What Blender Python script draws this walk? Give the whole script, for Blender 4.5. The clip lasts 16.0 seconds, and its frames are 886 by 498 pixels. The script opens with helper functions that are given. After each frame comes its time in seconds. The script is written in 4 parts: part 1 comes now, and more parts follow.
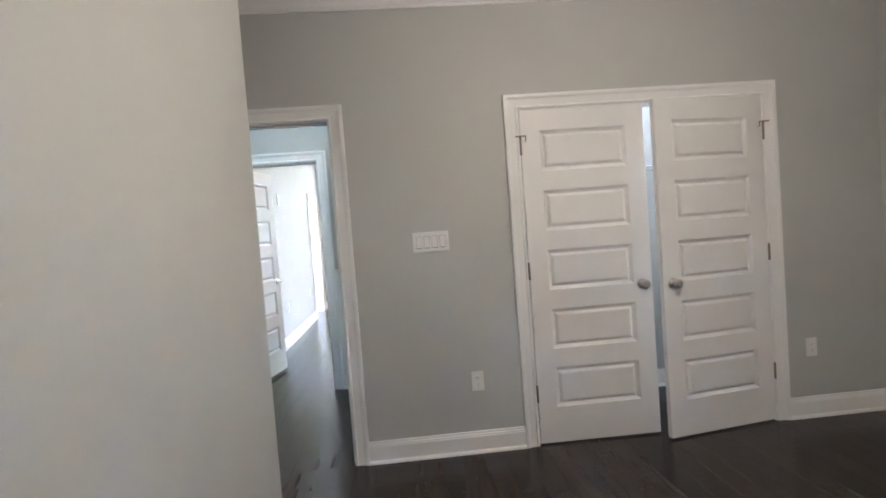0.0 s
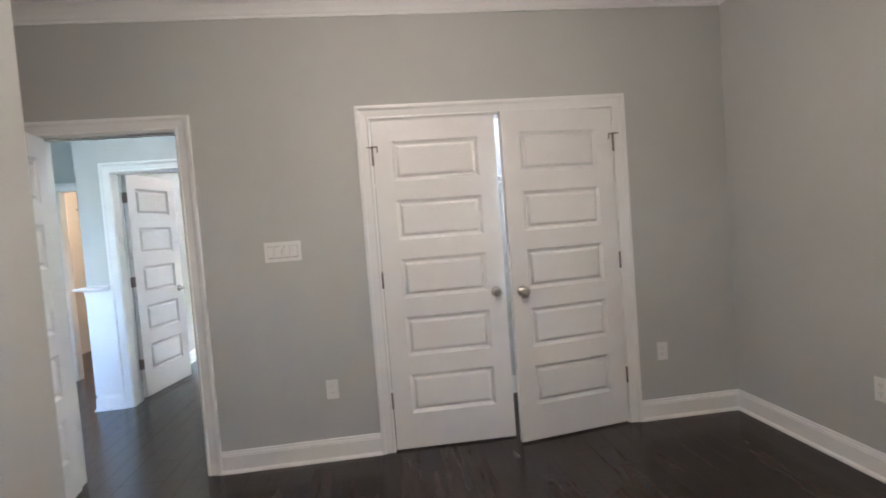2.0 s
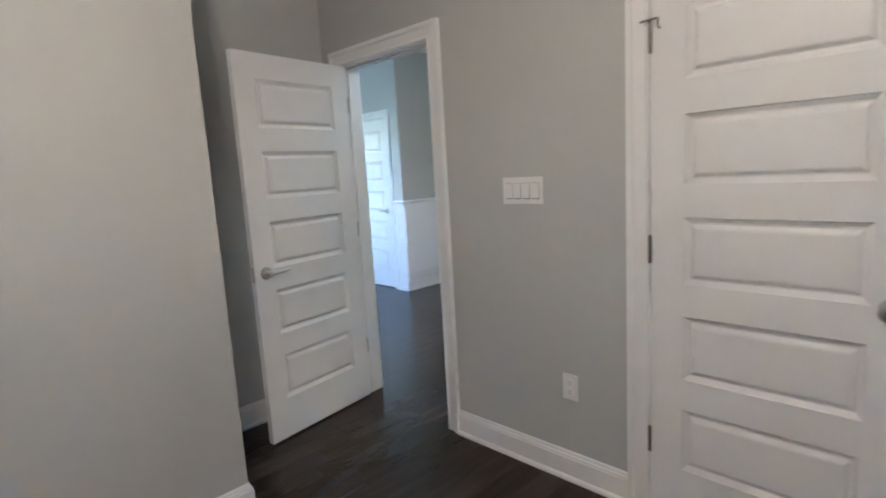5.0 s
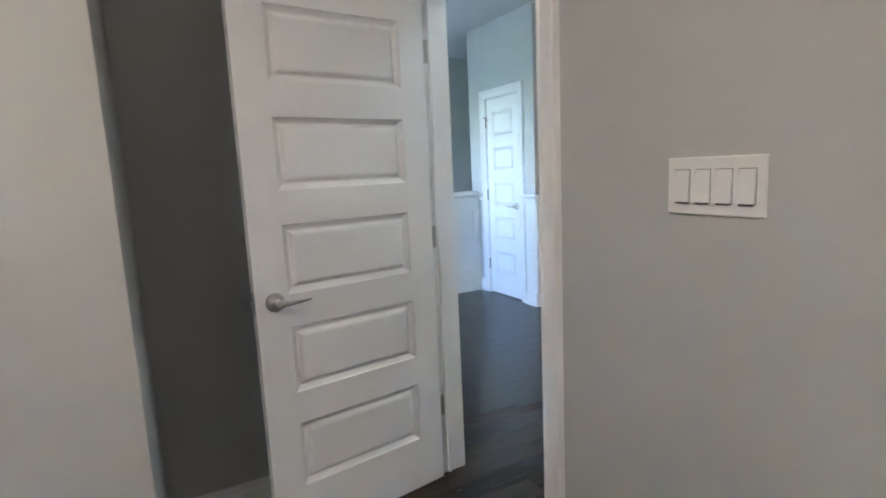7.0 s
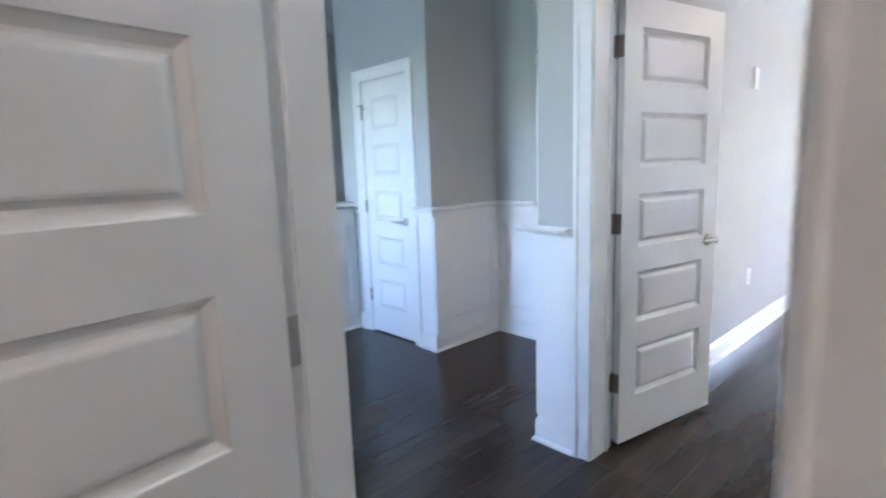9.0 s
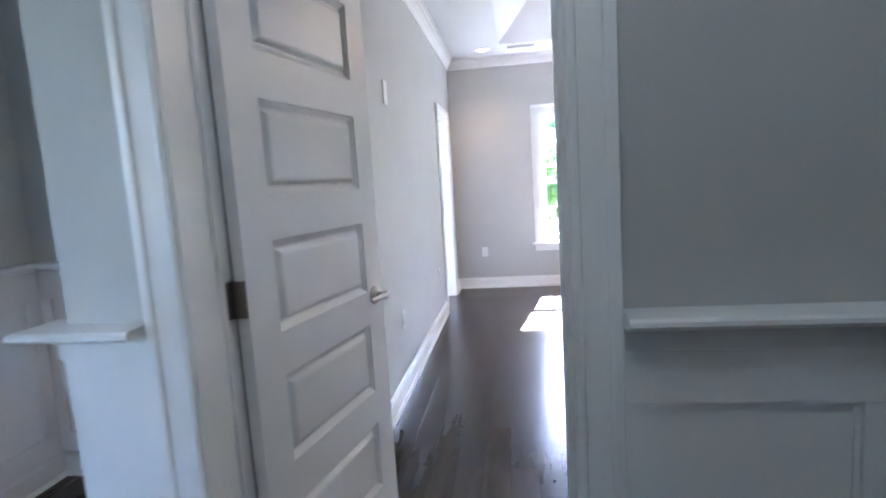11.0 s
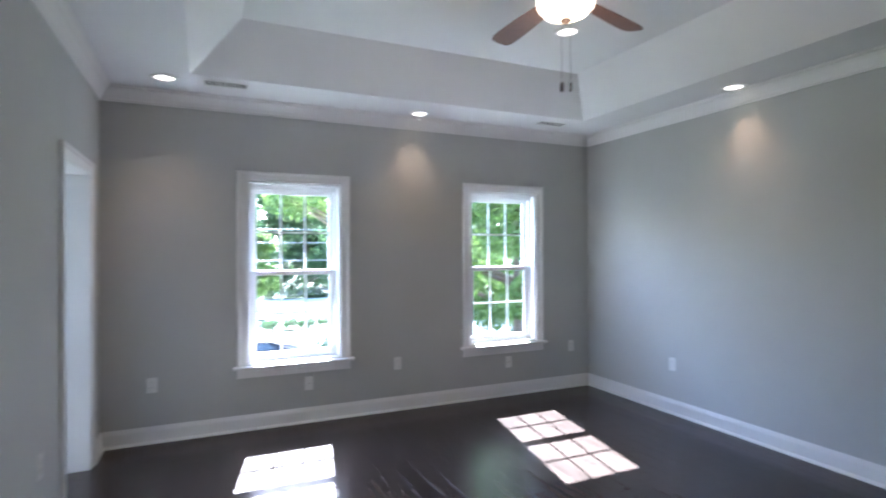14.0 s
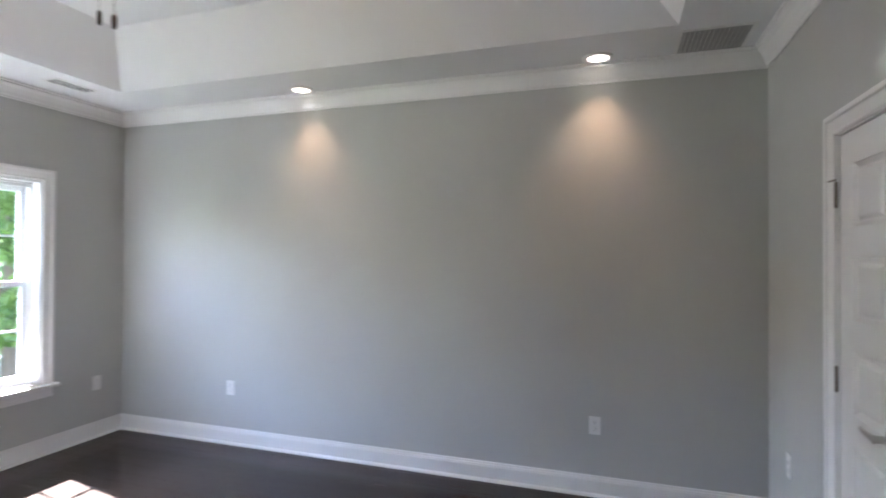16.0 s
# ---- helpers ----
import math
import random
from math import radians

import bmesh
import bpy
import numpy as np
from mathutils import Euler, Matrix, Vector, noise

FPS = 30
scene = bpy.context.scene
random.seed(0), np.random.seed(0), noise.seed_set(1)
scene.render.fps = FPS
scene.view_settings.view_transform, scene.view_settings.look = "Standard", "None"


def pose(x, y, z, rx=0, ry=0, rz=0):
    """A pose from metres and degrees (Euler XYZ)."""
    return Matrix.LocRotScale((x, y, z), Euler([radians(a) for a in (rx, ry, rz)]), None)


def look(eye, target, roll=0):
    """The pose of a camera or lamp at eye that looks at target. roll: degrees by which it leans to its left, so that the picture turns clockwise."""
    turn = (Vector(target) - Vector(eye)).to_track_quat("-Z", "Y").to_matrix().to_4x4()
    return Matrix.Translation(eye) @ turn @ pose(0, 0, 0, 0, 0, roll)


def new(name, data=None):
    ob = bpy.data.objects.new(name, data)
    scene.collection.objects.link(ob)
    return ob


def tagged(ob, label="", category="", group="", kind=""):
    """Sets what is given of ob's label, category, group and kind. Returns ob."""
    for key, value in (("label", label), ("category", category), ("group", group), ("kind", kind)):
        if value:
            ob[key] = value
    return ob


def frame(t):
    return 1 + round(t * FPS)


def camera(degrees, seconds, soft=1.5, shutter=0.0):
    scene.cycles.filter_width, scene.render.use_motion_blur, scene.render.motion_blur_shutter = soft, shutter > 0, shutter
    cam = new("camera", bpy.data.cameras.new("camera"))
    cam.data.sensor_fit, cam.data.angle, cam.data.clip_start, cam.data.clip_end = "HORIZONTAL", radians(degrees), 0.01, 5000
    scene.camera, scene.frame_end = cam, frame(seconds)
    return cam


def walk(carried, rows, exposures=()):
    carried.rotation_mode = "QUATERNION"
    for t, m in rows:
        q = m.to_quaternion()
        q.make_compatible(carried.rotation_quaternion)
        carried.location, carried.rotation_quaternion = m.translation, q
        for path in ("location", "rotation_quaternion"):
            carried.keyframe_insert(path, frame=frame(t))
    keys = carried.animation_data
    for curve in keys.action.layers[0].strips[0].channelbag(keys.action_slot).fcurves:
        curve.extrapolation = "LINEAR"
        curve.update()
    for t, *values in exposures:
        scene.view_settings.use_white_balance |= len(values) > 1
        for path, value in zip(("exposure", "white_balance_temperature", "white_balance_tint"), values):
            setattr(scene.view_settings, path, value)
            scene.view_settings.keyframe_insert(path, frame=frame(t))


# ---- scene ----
cam = camera(79.9, 16.0, soft=1.8, shutter=0.4)
PATH = [
    (0, (-0.067, 0.104, 1.355), (0.082, 2.097, 1.274), -4.3),
    (0.5, (0.043, -0.049, 1.369), (0.114, 1.949, 1.302), -4.7),
    (1, (0.28, -0.126, 1.367), (0.401, 1.868, 1.275), -4.6),
    (1.5, (0.505, -0.077, 1.337), (0.69, 1.912, 1.248), -4.4),
    (2, (0.663, -0.005, 1.364), (0.899, 1.979, 1.272), -4.4),
    (2.5, (1.002, 0.062, 1.393), (1.062, 2.058, 1.274), -4.5),
    (3, (1.299, 0.211, 1.395), (1.176, 2.199, 1.219), -4.4),
    (3.5, (1.477, 0.452, 1.371), (1.125, 2.41, 1.165), -4.5),
    (4, (1.56, 0.788, 1.411), (0.846, 2.641, 1.167), -4.1),
    (4.5, (1.549, 1.047, 1.4), (0.443, 2.693, 1.139), -3.4),
    (5, (1.476, 1.301, 1.388), (0.079, 2.702, 1.091), -3.3),
    (5.2, (1.449, 1.404, 1.353), (-0.034, 2.717, 1.072), -2.8),
    (7.3, (0.66, 2.3, 1.336), (-1.083, 3.23, 1.026), -2.9),
    (7.5, (0.593, 2.343, 1.351), (-1.14, 3.287, 1.025), -3.0),
    (8, (0.248, 2.482, 1.342), (-1.441, 3.497, 0.996), -2.2),
    (8.5, (-0.031, 2.64, 1.346), (-1.661, 3.751, 1.016), -2.1),
    (9, (-0.356, 2.82, 1.346), (-1.8, 4.169, 1.035), -2.0),
    (9.5, (-0.627, 3.032, 1.345), (-1.716, 4.682, 1.045), -2.7),
    (10, (-0.727, 3.303, 1.327), (-1.487, 5.133, 1.056), -3.0),
    (10.2, (-0.776, 3.384, 1.333), (-1.393, 5.267, 1.062), -3.1),
    (12.3, (-1.055, 4.685, 1.256), (-1.056, 6.681, 1.122), -1.9),
    (12.5, (-1.174, 4.81, 1.293), (-1.094, 6.806, 1.202), -1.2),
    (13, (-1.252, 5.177, 1.479), (-0.985, 7.159, 1.426), -0.4),
    (13.5, (-1.171, 5.519, 1.57), (-0.628, 7.443, 1.52), 0.0),
    (14, (-0.885, 5.579, 1.49), (-0.061, 7.402, 1.495), -0.2),
    (14.5, (-0.8, 5.718, 1.489), (0.398, 7.319, 1.536), -0.3),
    (15, (-0.89, 5.88, 1.492), (0.636, 7.172, 1.552), -0.2),
    (15.5, (-0.738, 6.039, 1.411), (1.01, 7.007, 1.496), 0.0),
    (16, (-0.527, 6.138, 1.53), (1.371, 6.768, 1.551), 0.3),
]
walk(cam, [(t, look(eye, target, roll)) for t, eye, target, roll in PATH], exposures=[
    (0.0, 7.42, 5500, 13), (1.5, 7.48, 5500, 14), (2.5, 7.5, 5550, 16), (3.5, 7.45, 5550, 16), (5.2, 7.35, 5450, 14), (7.5, 7.42, 5550, 14), (8.5, 7.35, 5600, 18), (9.5, 7.0, 5400, 21),
    (10.2, 6.9, 5450, 22), (12.3, 5.6, 5300, 15), (13.2, 5.26, 5300, 15), (14.2, 4.9, 5500, 15), (15.0, 4.98, 5650, 16), (16.0, 5.4, 5950, 17)])

# ---- world, sun and large lights ----
world = bpy.data.worlds.new("sky")
scene.world = world
world.use_nodes = True
wn = world.node_tree
sky = wn.nodes.new("ShaderNodeTexSky")
sky.sky_type = "NISHITA"
sky.sun_disc = False
sky.sun_elevation = radians(43.6)
sky.sun_rotation = radians(10.8)
wn.links.new(sky.outputs[0], wn.nodes["Background"].inputs[0])
wn.nodes["Background"].inputs[1].default_value = 0.115
sun = new("sun", bpy.data.lights.new("sun", "SUN"))
sun.data.energy, sun.data.angle, sun.data.color = 5.0, radians(0.6), (1.0, 0.985, 0.955)
sun.matrix_world = look((4.0, 30, 20), (0, 30 - 1.05 * 20, 0))


def window_lamp(name, eye, target, w, h, watts, color):
    lamp = new(name, bpy.data.lights.new(name, "AREA"))
    lamp.data.shape, lamp.data.size, lamp.data.size_y = "RECTANGLE", w, h
    lamp.data.energy, lamp.data.color = watts, color
    lamp.matrix_world = look(eye, target)
    return lamp


window_lamp("daylight_east", (2.93, 0.55, 1.70), (0, 0.75, 1.30), 0.10, 0.6, 0.012, (1.0, 0.92, 0.86))
# weak fill behind the viewpoint, added without a known south window
window_lamp("fill_south", (0.25, -2.45, 1.45), (0.25, 0, 1.35), 0.9, 1.4, 0.004, (1.0, 0.93, 0.88))
window_lamp("daylight_stair", (-3.9, 1.55, 1.6), (-3.9, 4, 1.3), 1.6, 1.6, 0.18, (0.66, 0.82, 1.0))
window_lamp("daylight_bath", (-3.35, 9.66, 1.6), (-1.8, 9.66, 1.2), 0.7, 1.2, 0.35, (0.85, 0.95, 1.0))

# ---- materials ----
def mat(name, color, rough=0.5, metal=0.0, grain=0.0, grain_scale=60.0, bump=0.0, bump_scale=300.0, stain=0.0, spec=0.5):
    m = bpy.data.materials.new(name)
    m.use_nodes = True
    t = m.node_tree
    b = t.nodes["Principled BSDF"]
    b.inputs["Base Color"].default_value = (*color, 1)
    b.inputs["Roughness"].default_value = rough
    b.inputs["Metallic"].default_value = metal
    b.inputs["Specular IOR Level"].default_value = spec
    co = t.nodes.new("ShaderNodeTexCoord")
    if grain or stain:
        n1 = t.nodes.new("ShaderNodeTexNoise")
        n1.inputs["Scale"].default_value = grain_scale
        n1.inputs["Detail"].default_value = 4
        t.links.new(co.outputs["Object"], n1.inputs["Vector"])
        n2 = t.nodes.new("ShaderNodeTexNoise")
        n2.inputs["Scale"].default_value = 1.7
        n2.inputs["Detail"].default_value = 3
        t.links.new(co.outputs["Object"], n2.inputs["Vector"])
        r1 = t.nodes.new("ShaderNodeMapRange")
        r1.inputs[3].default_value, r1.inputs[4].default_value = 1 - grain, 1 + grain
        t.links.new(n1.outputs["Fac"], r1.inputs[0])
        r2 = t.nodes.new("ShaderNodeMapRange")
        r2.inputs[1].default_value, r2.inputs[2].default_value = 0.3, 0.7
        r2.inputs[3].default_value, r2.inputs[4].default_value = 1 - stain, 1 + stain
        t.links.new(n2.outputs["Fac"], r2.inputs[0])
        mu = t.nodes.new("ShaderNodeMath")
        mu.operation = "MULTIPLY"
        t.links.new(r1.outputs[0], mu.inputs[0])
        t.links.new(r2.outputs[0], mu.inputs[1])
        vm = t.nodes.new("ShaderNodeVectorMath")
        vm.operation = "SCALE"
        vm.inputs[0].default_value = color
        t.links.new(mu.outputs[0], vm.inputs["Scale"])
        t.links.new(vm.outputs[0], b.inputs["Base Color"])
    if bump:
        n3 = t.nodes.new("ShaderNodeTexNoise")
        n3.inputs["Scale"].default_value = bump_scale
        n3.inputs["Detail"].default_value = 3
        t.links.new(co.outputs["Object"], n3.inputs["Vector"])
        bp = t.nodes.new("ShaderNodeBump")
        bp.inputs["Strength"].default_value = bump
        bp.inputs["Distance"].default_value = 0.002
        t.links.new(n3.outputs["Fac"], bp.inputs["Height"])
        t.links.new(bp.outputs["Normal"], b.inputs["Normal"])
    return m


def glow(name, color, strength):
    m = bpy.data.materials.new(name)
    m.use_nodes = True
    b = m.node_tree.nodes["Principled BSDF"]
    b.inputs["Base Color"].default_value = (*color, 1)
    b.inputs["Emission Color"].default_value = (*color, 1)
    b.inputs["Emission Strength"].default_value = strength
    return m


def wood_floor():
    m = bpy.data.materials.new("dark hand scraped floor boards")
    m.use_nodes = True
    t = m.node_tree
    b = t.nodes["Principled BSDF"]
    co = t.nodes.new("ShaderNodeTexCoord")
    oi = t.nodes.new("ShaderNodeObjectInfo")
    ge = t.nodes.new("ShaderNodeNewGeometry")
    su = t.nodes.new("ShaderNodeMath")
    su.operation = "ADD"
    t.links.new(oi.outputs["Random"], su.inputs[0])
    t.links.new(ge.outputs["Random Per Island"], su.inputs[1])
    fr = t.nodes.new("ShaderNodeMath")
    fr.operation = "FRACT"
    t.links.new(su.outputs[0], fr.inputs[0])
    mp = t.nodes.new("ShaderNodeMapping")
    mp.inputs["Scale"].default_value = (26, 2.6, 20)
    t.links.new(ge.outputs["Position"], mp.inputs["Vector"])
    ad = t.nodes.new("ShaderNodeVectorMath")
    ad.operation = "ADD"
    t.links.new(mp.outputs[0], ad.inputs[0])
    sc = t.nodes.new("ShaderNodeMath")
    sc.operation = "MULTIPLY"
    sc.inputs[1].default_value = 37.0
    t.links.new(fr.outputs[0], sc.inputs[0])
    t.links.new(sc.outputs[0], ad.inputs[1])
    gr = t.nodes.new("ShaderNodeTexNoise")
    gr.inputs["Scale"].default_value = 1.0
    gr.inputs["Detail"].default_value = 6
    t.links.new(ad.outputs[0], gr.inputs["Vector"])
    ramp = t.nodes.new("ShaderNodeValToRGB")
    ramp.color_ramp.elements[0].position = 0.3
    ramp.color_ramp.elements[0].color = (0.0275, 0.0205, 0.0170, 1)
    ramp.color_ramp.elements[1].position = 0.72
    ramp.color_ramp.elements[1].color = (0.0435, 0.0330, 0.0275, 1)
    t.links.new(gr.outputs["Fac"], ramp.inputs[0])
    r2 = t.nodes.new("ShaderNodeMapRange")
    r2.inputs[3].default_value, r2.inputs[4].default_value = 0.76, 1.28
    t.links.new(fr.outputs[0], r2.inputs[0])
    vm = t.nodes.new("ShaderNodeVectorMath")
    vm.operation = "SCALE"
    t.links.new(ramp.outputs[0], vm.inputs[0])
    t.links.new(r2.outputs[0], vm.inputs["Scale"])
    t.links.new(vm.outputs[0], b.inputs["Base Color"])
    # scraped waves across the boards
    m2 = t.nodes.new("ShaderNodeMapping")
    m2.inputs["Scale"].default_value = (9, 26, 9)
    t.links.new(ge.outputs["Position"], m2.inputs["Vector"])
    wv = t.nodes.new("ShaderNodeTexNoise")
    wv.inputs["Scale"].default_value = 1.0
    wv.inputs["Detail"].default_value = 2
    t.links.new(m2.outputs[0], wv.inputs["Vector"])
    bp = t.nodes.new("ShaderNodeBump")
    bp.inputs["Strength"].default_value = 0.2
    bp.inputs["Distance"].default_value = 0.003
    t.links.new(wv.outputs["Fac"], bp.inputs["Height"])
    b2 = t.nodes.new("ShaderNodeBump")
    b2.inputs["Strength"].default_value = 0.07
    b2.inputs["Distance"].default_value = 0.001
    t.links.new(gr.outputs["Fac"], b2.inputs["Height"])
    t.links.new(bp.outputs["Normal"], b2.inputs["Normal"])
    t.links.new(b2.outputs["Normal"], b.inputs["Normal"])
    r3 = t.nodes.new("ShaderNodeMapRange")
    r3.inputs[3].default_value, r3.inputs[4].default_value = 0.18, 0.27
    b.inputs["Specular IOR Level"].default_value = 0.28
    t.links.new(gr.outputs["Fac"], r3.inputs[0])
    t.links.new(r3.outputs[0], b.inputs["Roughness"])
    return m


def leaf_material(name, c1, c2):
    m = bpy.data.materials.new(name)
    m.use_nodes = True
    t = m.node_tree
    b = t.nodes["Principled BSDF"]
    ge = t.nodes.new("ShaderNodeNewGeometry")
    mx = t.nodes.new("ShaderNodeMix")
    mx.data_type = "RGBA"
    mx.inputs[6].default_value, mx.inputs[7].default_value = (*c1, 1), (*c2, 1)
    t.links.new(ge.outputs["Random Per Island"], mx.inputs[0])
    t.links.new(mx.outputs[2], b.inputs["Base Color"])
    b.inputs["Roughness"].default_value = 0.55
    tr = t.nodes.new("ShaderNodeBsdfTranslucent")
    t.links.new(mx.outputs[2], tr.inputs[0])
    ms = t.nodes.new("ShaderNodeMixShader")
    ms.inputs[0].default_value = 0.45
    t.links.new(b.outputs[0], ms.inputs[1])
    t.links.new(tr.outputs[0], ms.inputs[2])
    t.links.new(ms.outputs[0], t.nodes["Material Output"].inputs[0])
    return m


def glass_material():
    m = bpy.data.materials.new("window glass")
    m.use_nodes = True
    t = m.node_tree
    t.nodes.remove(t.nodes["Principled BSDF"])
    tr = t.nodes.new("ShaderNodeBsdfTransparent")
    gl = t.nodes.new("ShaderNodeBsdfGlossy")
    gl.inputs["Roughness"].default_value = 0.02
    ms = t.nodes.new("ShaderNodeMixShader")
    fz = t.nodes.new("ShaderNodeFresnel")
    fz.inputs[0].default_value = 1.45
    t.links.new(fz.outputs[0], ms.inputs[0])
    t.links.new(tr.outputs[0], ms.inputs[1])
    t.links.new(gl.outputs[0], ms.inputs[2])
    t.links.new(ms.outputs[0], t.nodes["Material Output"].inputs[0])
    return m


PAINT = mat("warm grey wall paint", (0.496, 0.505, 0.490), 0.62, grain=0.02, grain_scale=220, bump=0.12, bump_scale=420, stain=0.025, spec=0.35)
TRIM = mat("white semi gloss trim", (0.80, 0.80, 0.79), 0.32, grain=0.015, grain_scale=90, bump=0.05, bump_scale=160, stain=0.02)
DOOR = mat("white door paint", (0.79, 0.785, 0.775), 0.36, grain=0.02, grain_scale=140, bump=0.08, bump_scale=260, stain=0.02)
CEIL = mat("flat white ceiling paint", (0.78, 0.785, 0.79), 0.85, grain=0.02, grain_scale=200, bump=0.15, bump_scale=350, stain=0.02, spec=0.2)
FLOOR = wood_floor()
GAP = mat("dark joint", (0.008, 0.006, 0.005), 0.9)
STEEL = mat("brushed nickel", (0.52, 0.50, 0.47), 0.3, 1.0, grain=0.08, grain_scale=300)
DARKSTEEL = mat("aged satin hinge metal", (0.24, 0.21, 0.19), 0.38, 1.0, grain=0.1, grain_scale=250)
PLASTIC = mat("white plate plastic", (0.78, 0.78, 0.76), 0.35)
VENTDARK = mat("vent shade", (0.06, 0.06, 0.06), 0.7)
CABLE = mat("weathered cable", (0.22, 0.22, 0.23), 0.7)
GRILLE = mat("grille shade", (0.42, 0.42, 0.42), 0.7)
SLOT = mat("dark slot", (0.03, 0.03, 0.03), 0.6)
VINYL = mat("white vinyl window", (0.82, 0.83, 0.84), 0.4, grain=0.01, grain_scale=80)
GLASS = glass_material()
BULB = glow("warm lit lens", (1.0, 0.87, 0.68), 0.14)
BOWL = glow("frosted lit bowl", (1.0, 0.80, 0.52), 0.17)
BRONZE = mat("oil rubbed bronze", (0.05, 0.035, 0.028), 0.4, 0.9)
BLADE = mat("walnut fan blade", (0.13, 0.055, 0.03), 0.45, grain=0.25, grain_scale=25)
TILE = mat("beige shower surround", (0.45, 0.30, 0.20), 0.35, grain=0.04, grain_scale=30, stain=0.06)
PORCELAIN = mat("porcelain", (0.8, 0.78, 0.74), 0.15)
WIRE = mat("white coated wire", (0.8, 0.8, 0.8), 0.4)
BARK = mat("bark", (0.09, 0.065, 0.045), 0.9, grain=0.3, grain_scale=12, bump=0.6, bump_scale=20)
LEAF = leaf_material("broad leaves", (0.050, 0.105, 0.018), (0.115, 0.175, 0.040))
# darker, bluer copy of LEAF: shade of far greenery put into the colour
LEAF_DARK = leaf_material("leaves with shade in the colour", (0.034, 0.075, 0.028), (0.070, 0.125, 0.045))
GRASS = mat("lawn", (0.032, 0.052, 0.016), 0.9, grain=0.3, grain_scale=9, stain=0.2)
CONCRETE = mat("pale concrete drive", (0.42, 0.41, 0.39), 0.85, grain=0.06, grain_scale=12, stain=0.05)
ASPHALT = mat("asphalt", (0.06, 0.06, 0.06), 0.9, grain=0.2, grain_scale=30)
CARPAINT = mat("dark blue car paint", (0.009, 0.012, 0.020), 0.45, 0.0, spec=0.12)
RUBBER = mat("tyre rubber", (0.02, 0.02, 0.02), 0.8)
TINT = mat("dark car glass", (0.02, 0.025, 0.03), 0.05)


# ---- building helpers ----
def box(bm, x0, x1, y0, y1, z0, z1):
    v = [bm.verts.new((x, y, z)) for x in (x0, x1) for y in (y0, y1) for z in (z0, z1)]
    for f in ((0, 1, 3, 2), (4, 6, 7, 5), (0, 4, 5, 1), (2, 3, 7, 6), (0, 2, 6, 4), (1, 5, 7, 3)):
        bm.faces.new([v[i] for i in f])


def soft_box(bm, x0, x1, y0, y1, z0, z1, r=0.003):
    b2 = bmesh.new()
    box(b2, x0, x1, y0, y1, z0, z1)
    bmesh.ops.bevel(b2, geom=b2.edges[:], offset=r, segments=2, affect="EDGES", profile=0.6)
    join(bm, b2)


def join(bm, other):
    me = bpy.data.meshes.new("tmp")
    other.to_mesh(me)
    other.free()
    bm.from_mesh(me)
    bpy.data.meshes.remove(me)


def lathe(bm, profile, n=24, axis="Z", at=(0, 0, 0)):
    rings = []
    for r, h in profile:
        ring = []
        for i in range(n):
            a = 2 * math.pi * i / n
            p = (r * math.cos(a), r * math.sin(a), h)
            if axis == "Y":
                p = (p[0], p[2], p[1])
            if axis == "X":
                p = (p[2], p[0], p[1])
            ring.append(bm.verts.new((p[0] + at[0], p[1] + at[1], p[2] + at[2])))
        rings.append(ring)
    for a, b in zip(rings, rings[1:]):
        for i in range(n):
            bm.faces.new((a[i], a[(i + 1) % n], b[(i + 1) % n], b[i]))
    bm.faces.new(rings[0][::-1])
    bm.faces.new(rings[-1])


def tube(bm, pts, r, n=8):
    rings = []
    for k, p in enumerate(pts):
        p = Vector(p)
        d = (Vector(pts[min(k + 1, len(pts) - 1)]) - Vector(pts[max(k - 1, 0)])).normalized()
        q = d.to_track_quat("Z", "Y")
        rr = r[k] if isinstance(r, (list, tuple)) else r
        rings.append([bm.verts.new(p + q @ Vector((rr * math.cos(2 * math.pi * i / n), rr * math.sin(2 * math.pi * i / n), 0))) for i in range(n)])
    for a, b in zip(rings, rings[1:]):
        for i in range(n):
            bm.faces.new((a[i], a[(i + 1) % n], b[(i + 1) % n], b[i]))
    bm.faces.new(rings[0][::-1])
    bm.faces.new(rings[-1])


def sweep(bm, path, profile, place):
    """A moulding along a line in a plane, mitred; profile: (offset to the left of the line, height)."""
    P = [Vector(p) for p in path]
    rings = []
    for i, p in enumerate(P):
        ns = []
        if i > 0:
            d = (p - P[i - 1]).normalized()
            ns.append(Vector((-d.y, d.x)))
        if i < len(P) - 1:
            d = (P[i + 1] - p).normalized()
            ns.append(Vector((-d.y, d.x)))
        m = ns[0] if len(ns) == 1 else (ns[0] + ns[1]) / (1 + ns[0].dot(ns[1]))
        rings.append([bm.verts.new(place(p.x + m.x * o, p.y + m.y * o, h)) for o, h in profile])
    k = len(profile)
    for a, b in zip(rings, rings[1:]):
        for i in range(k):
            bm.faces.new((a[i], a[(i + 1) % k], b[(i + 1) % k], b[i]))
    bm.faces.new(rings[0][::-1])
    bm.faces.new(rings[-1])


def mesh_of(name, bm, material, smooth=False):
    bmesh.ops.recalc_face_normals(bm, faces=bm.faces[:])
    me = bpy.data.meshes.new(name)
    bm.to_mesh(me)
    bm.free()
    me.materials.append(material)
    if smooth:
        me.shade_auto_smooth(angle=radians(35)) if hasattr(me, "shade_auto_smooth") else me.shade_smooth()
    return me


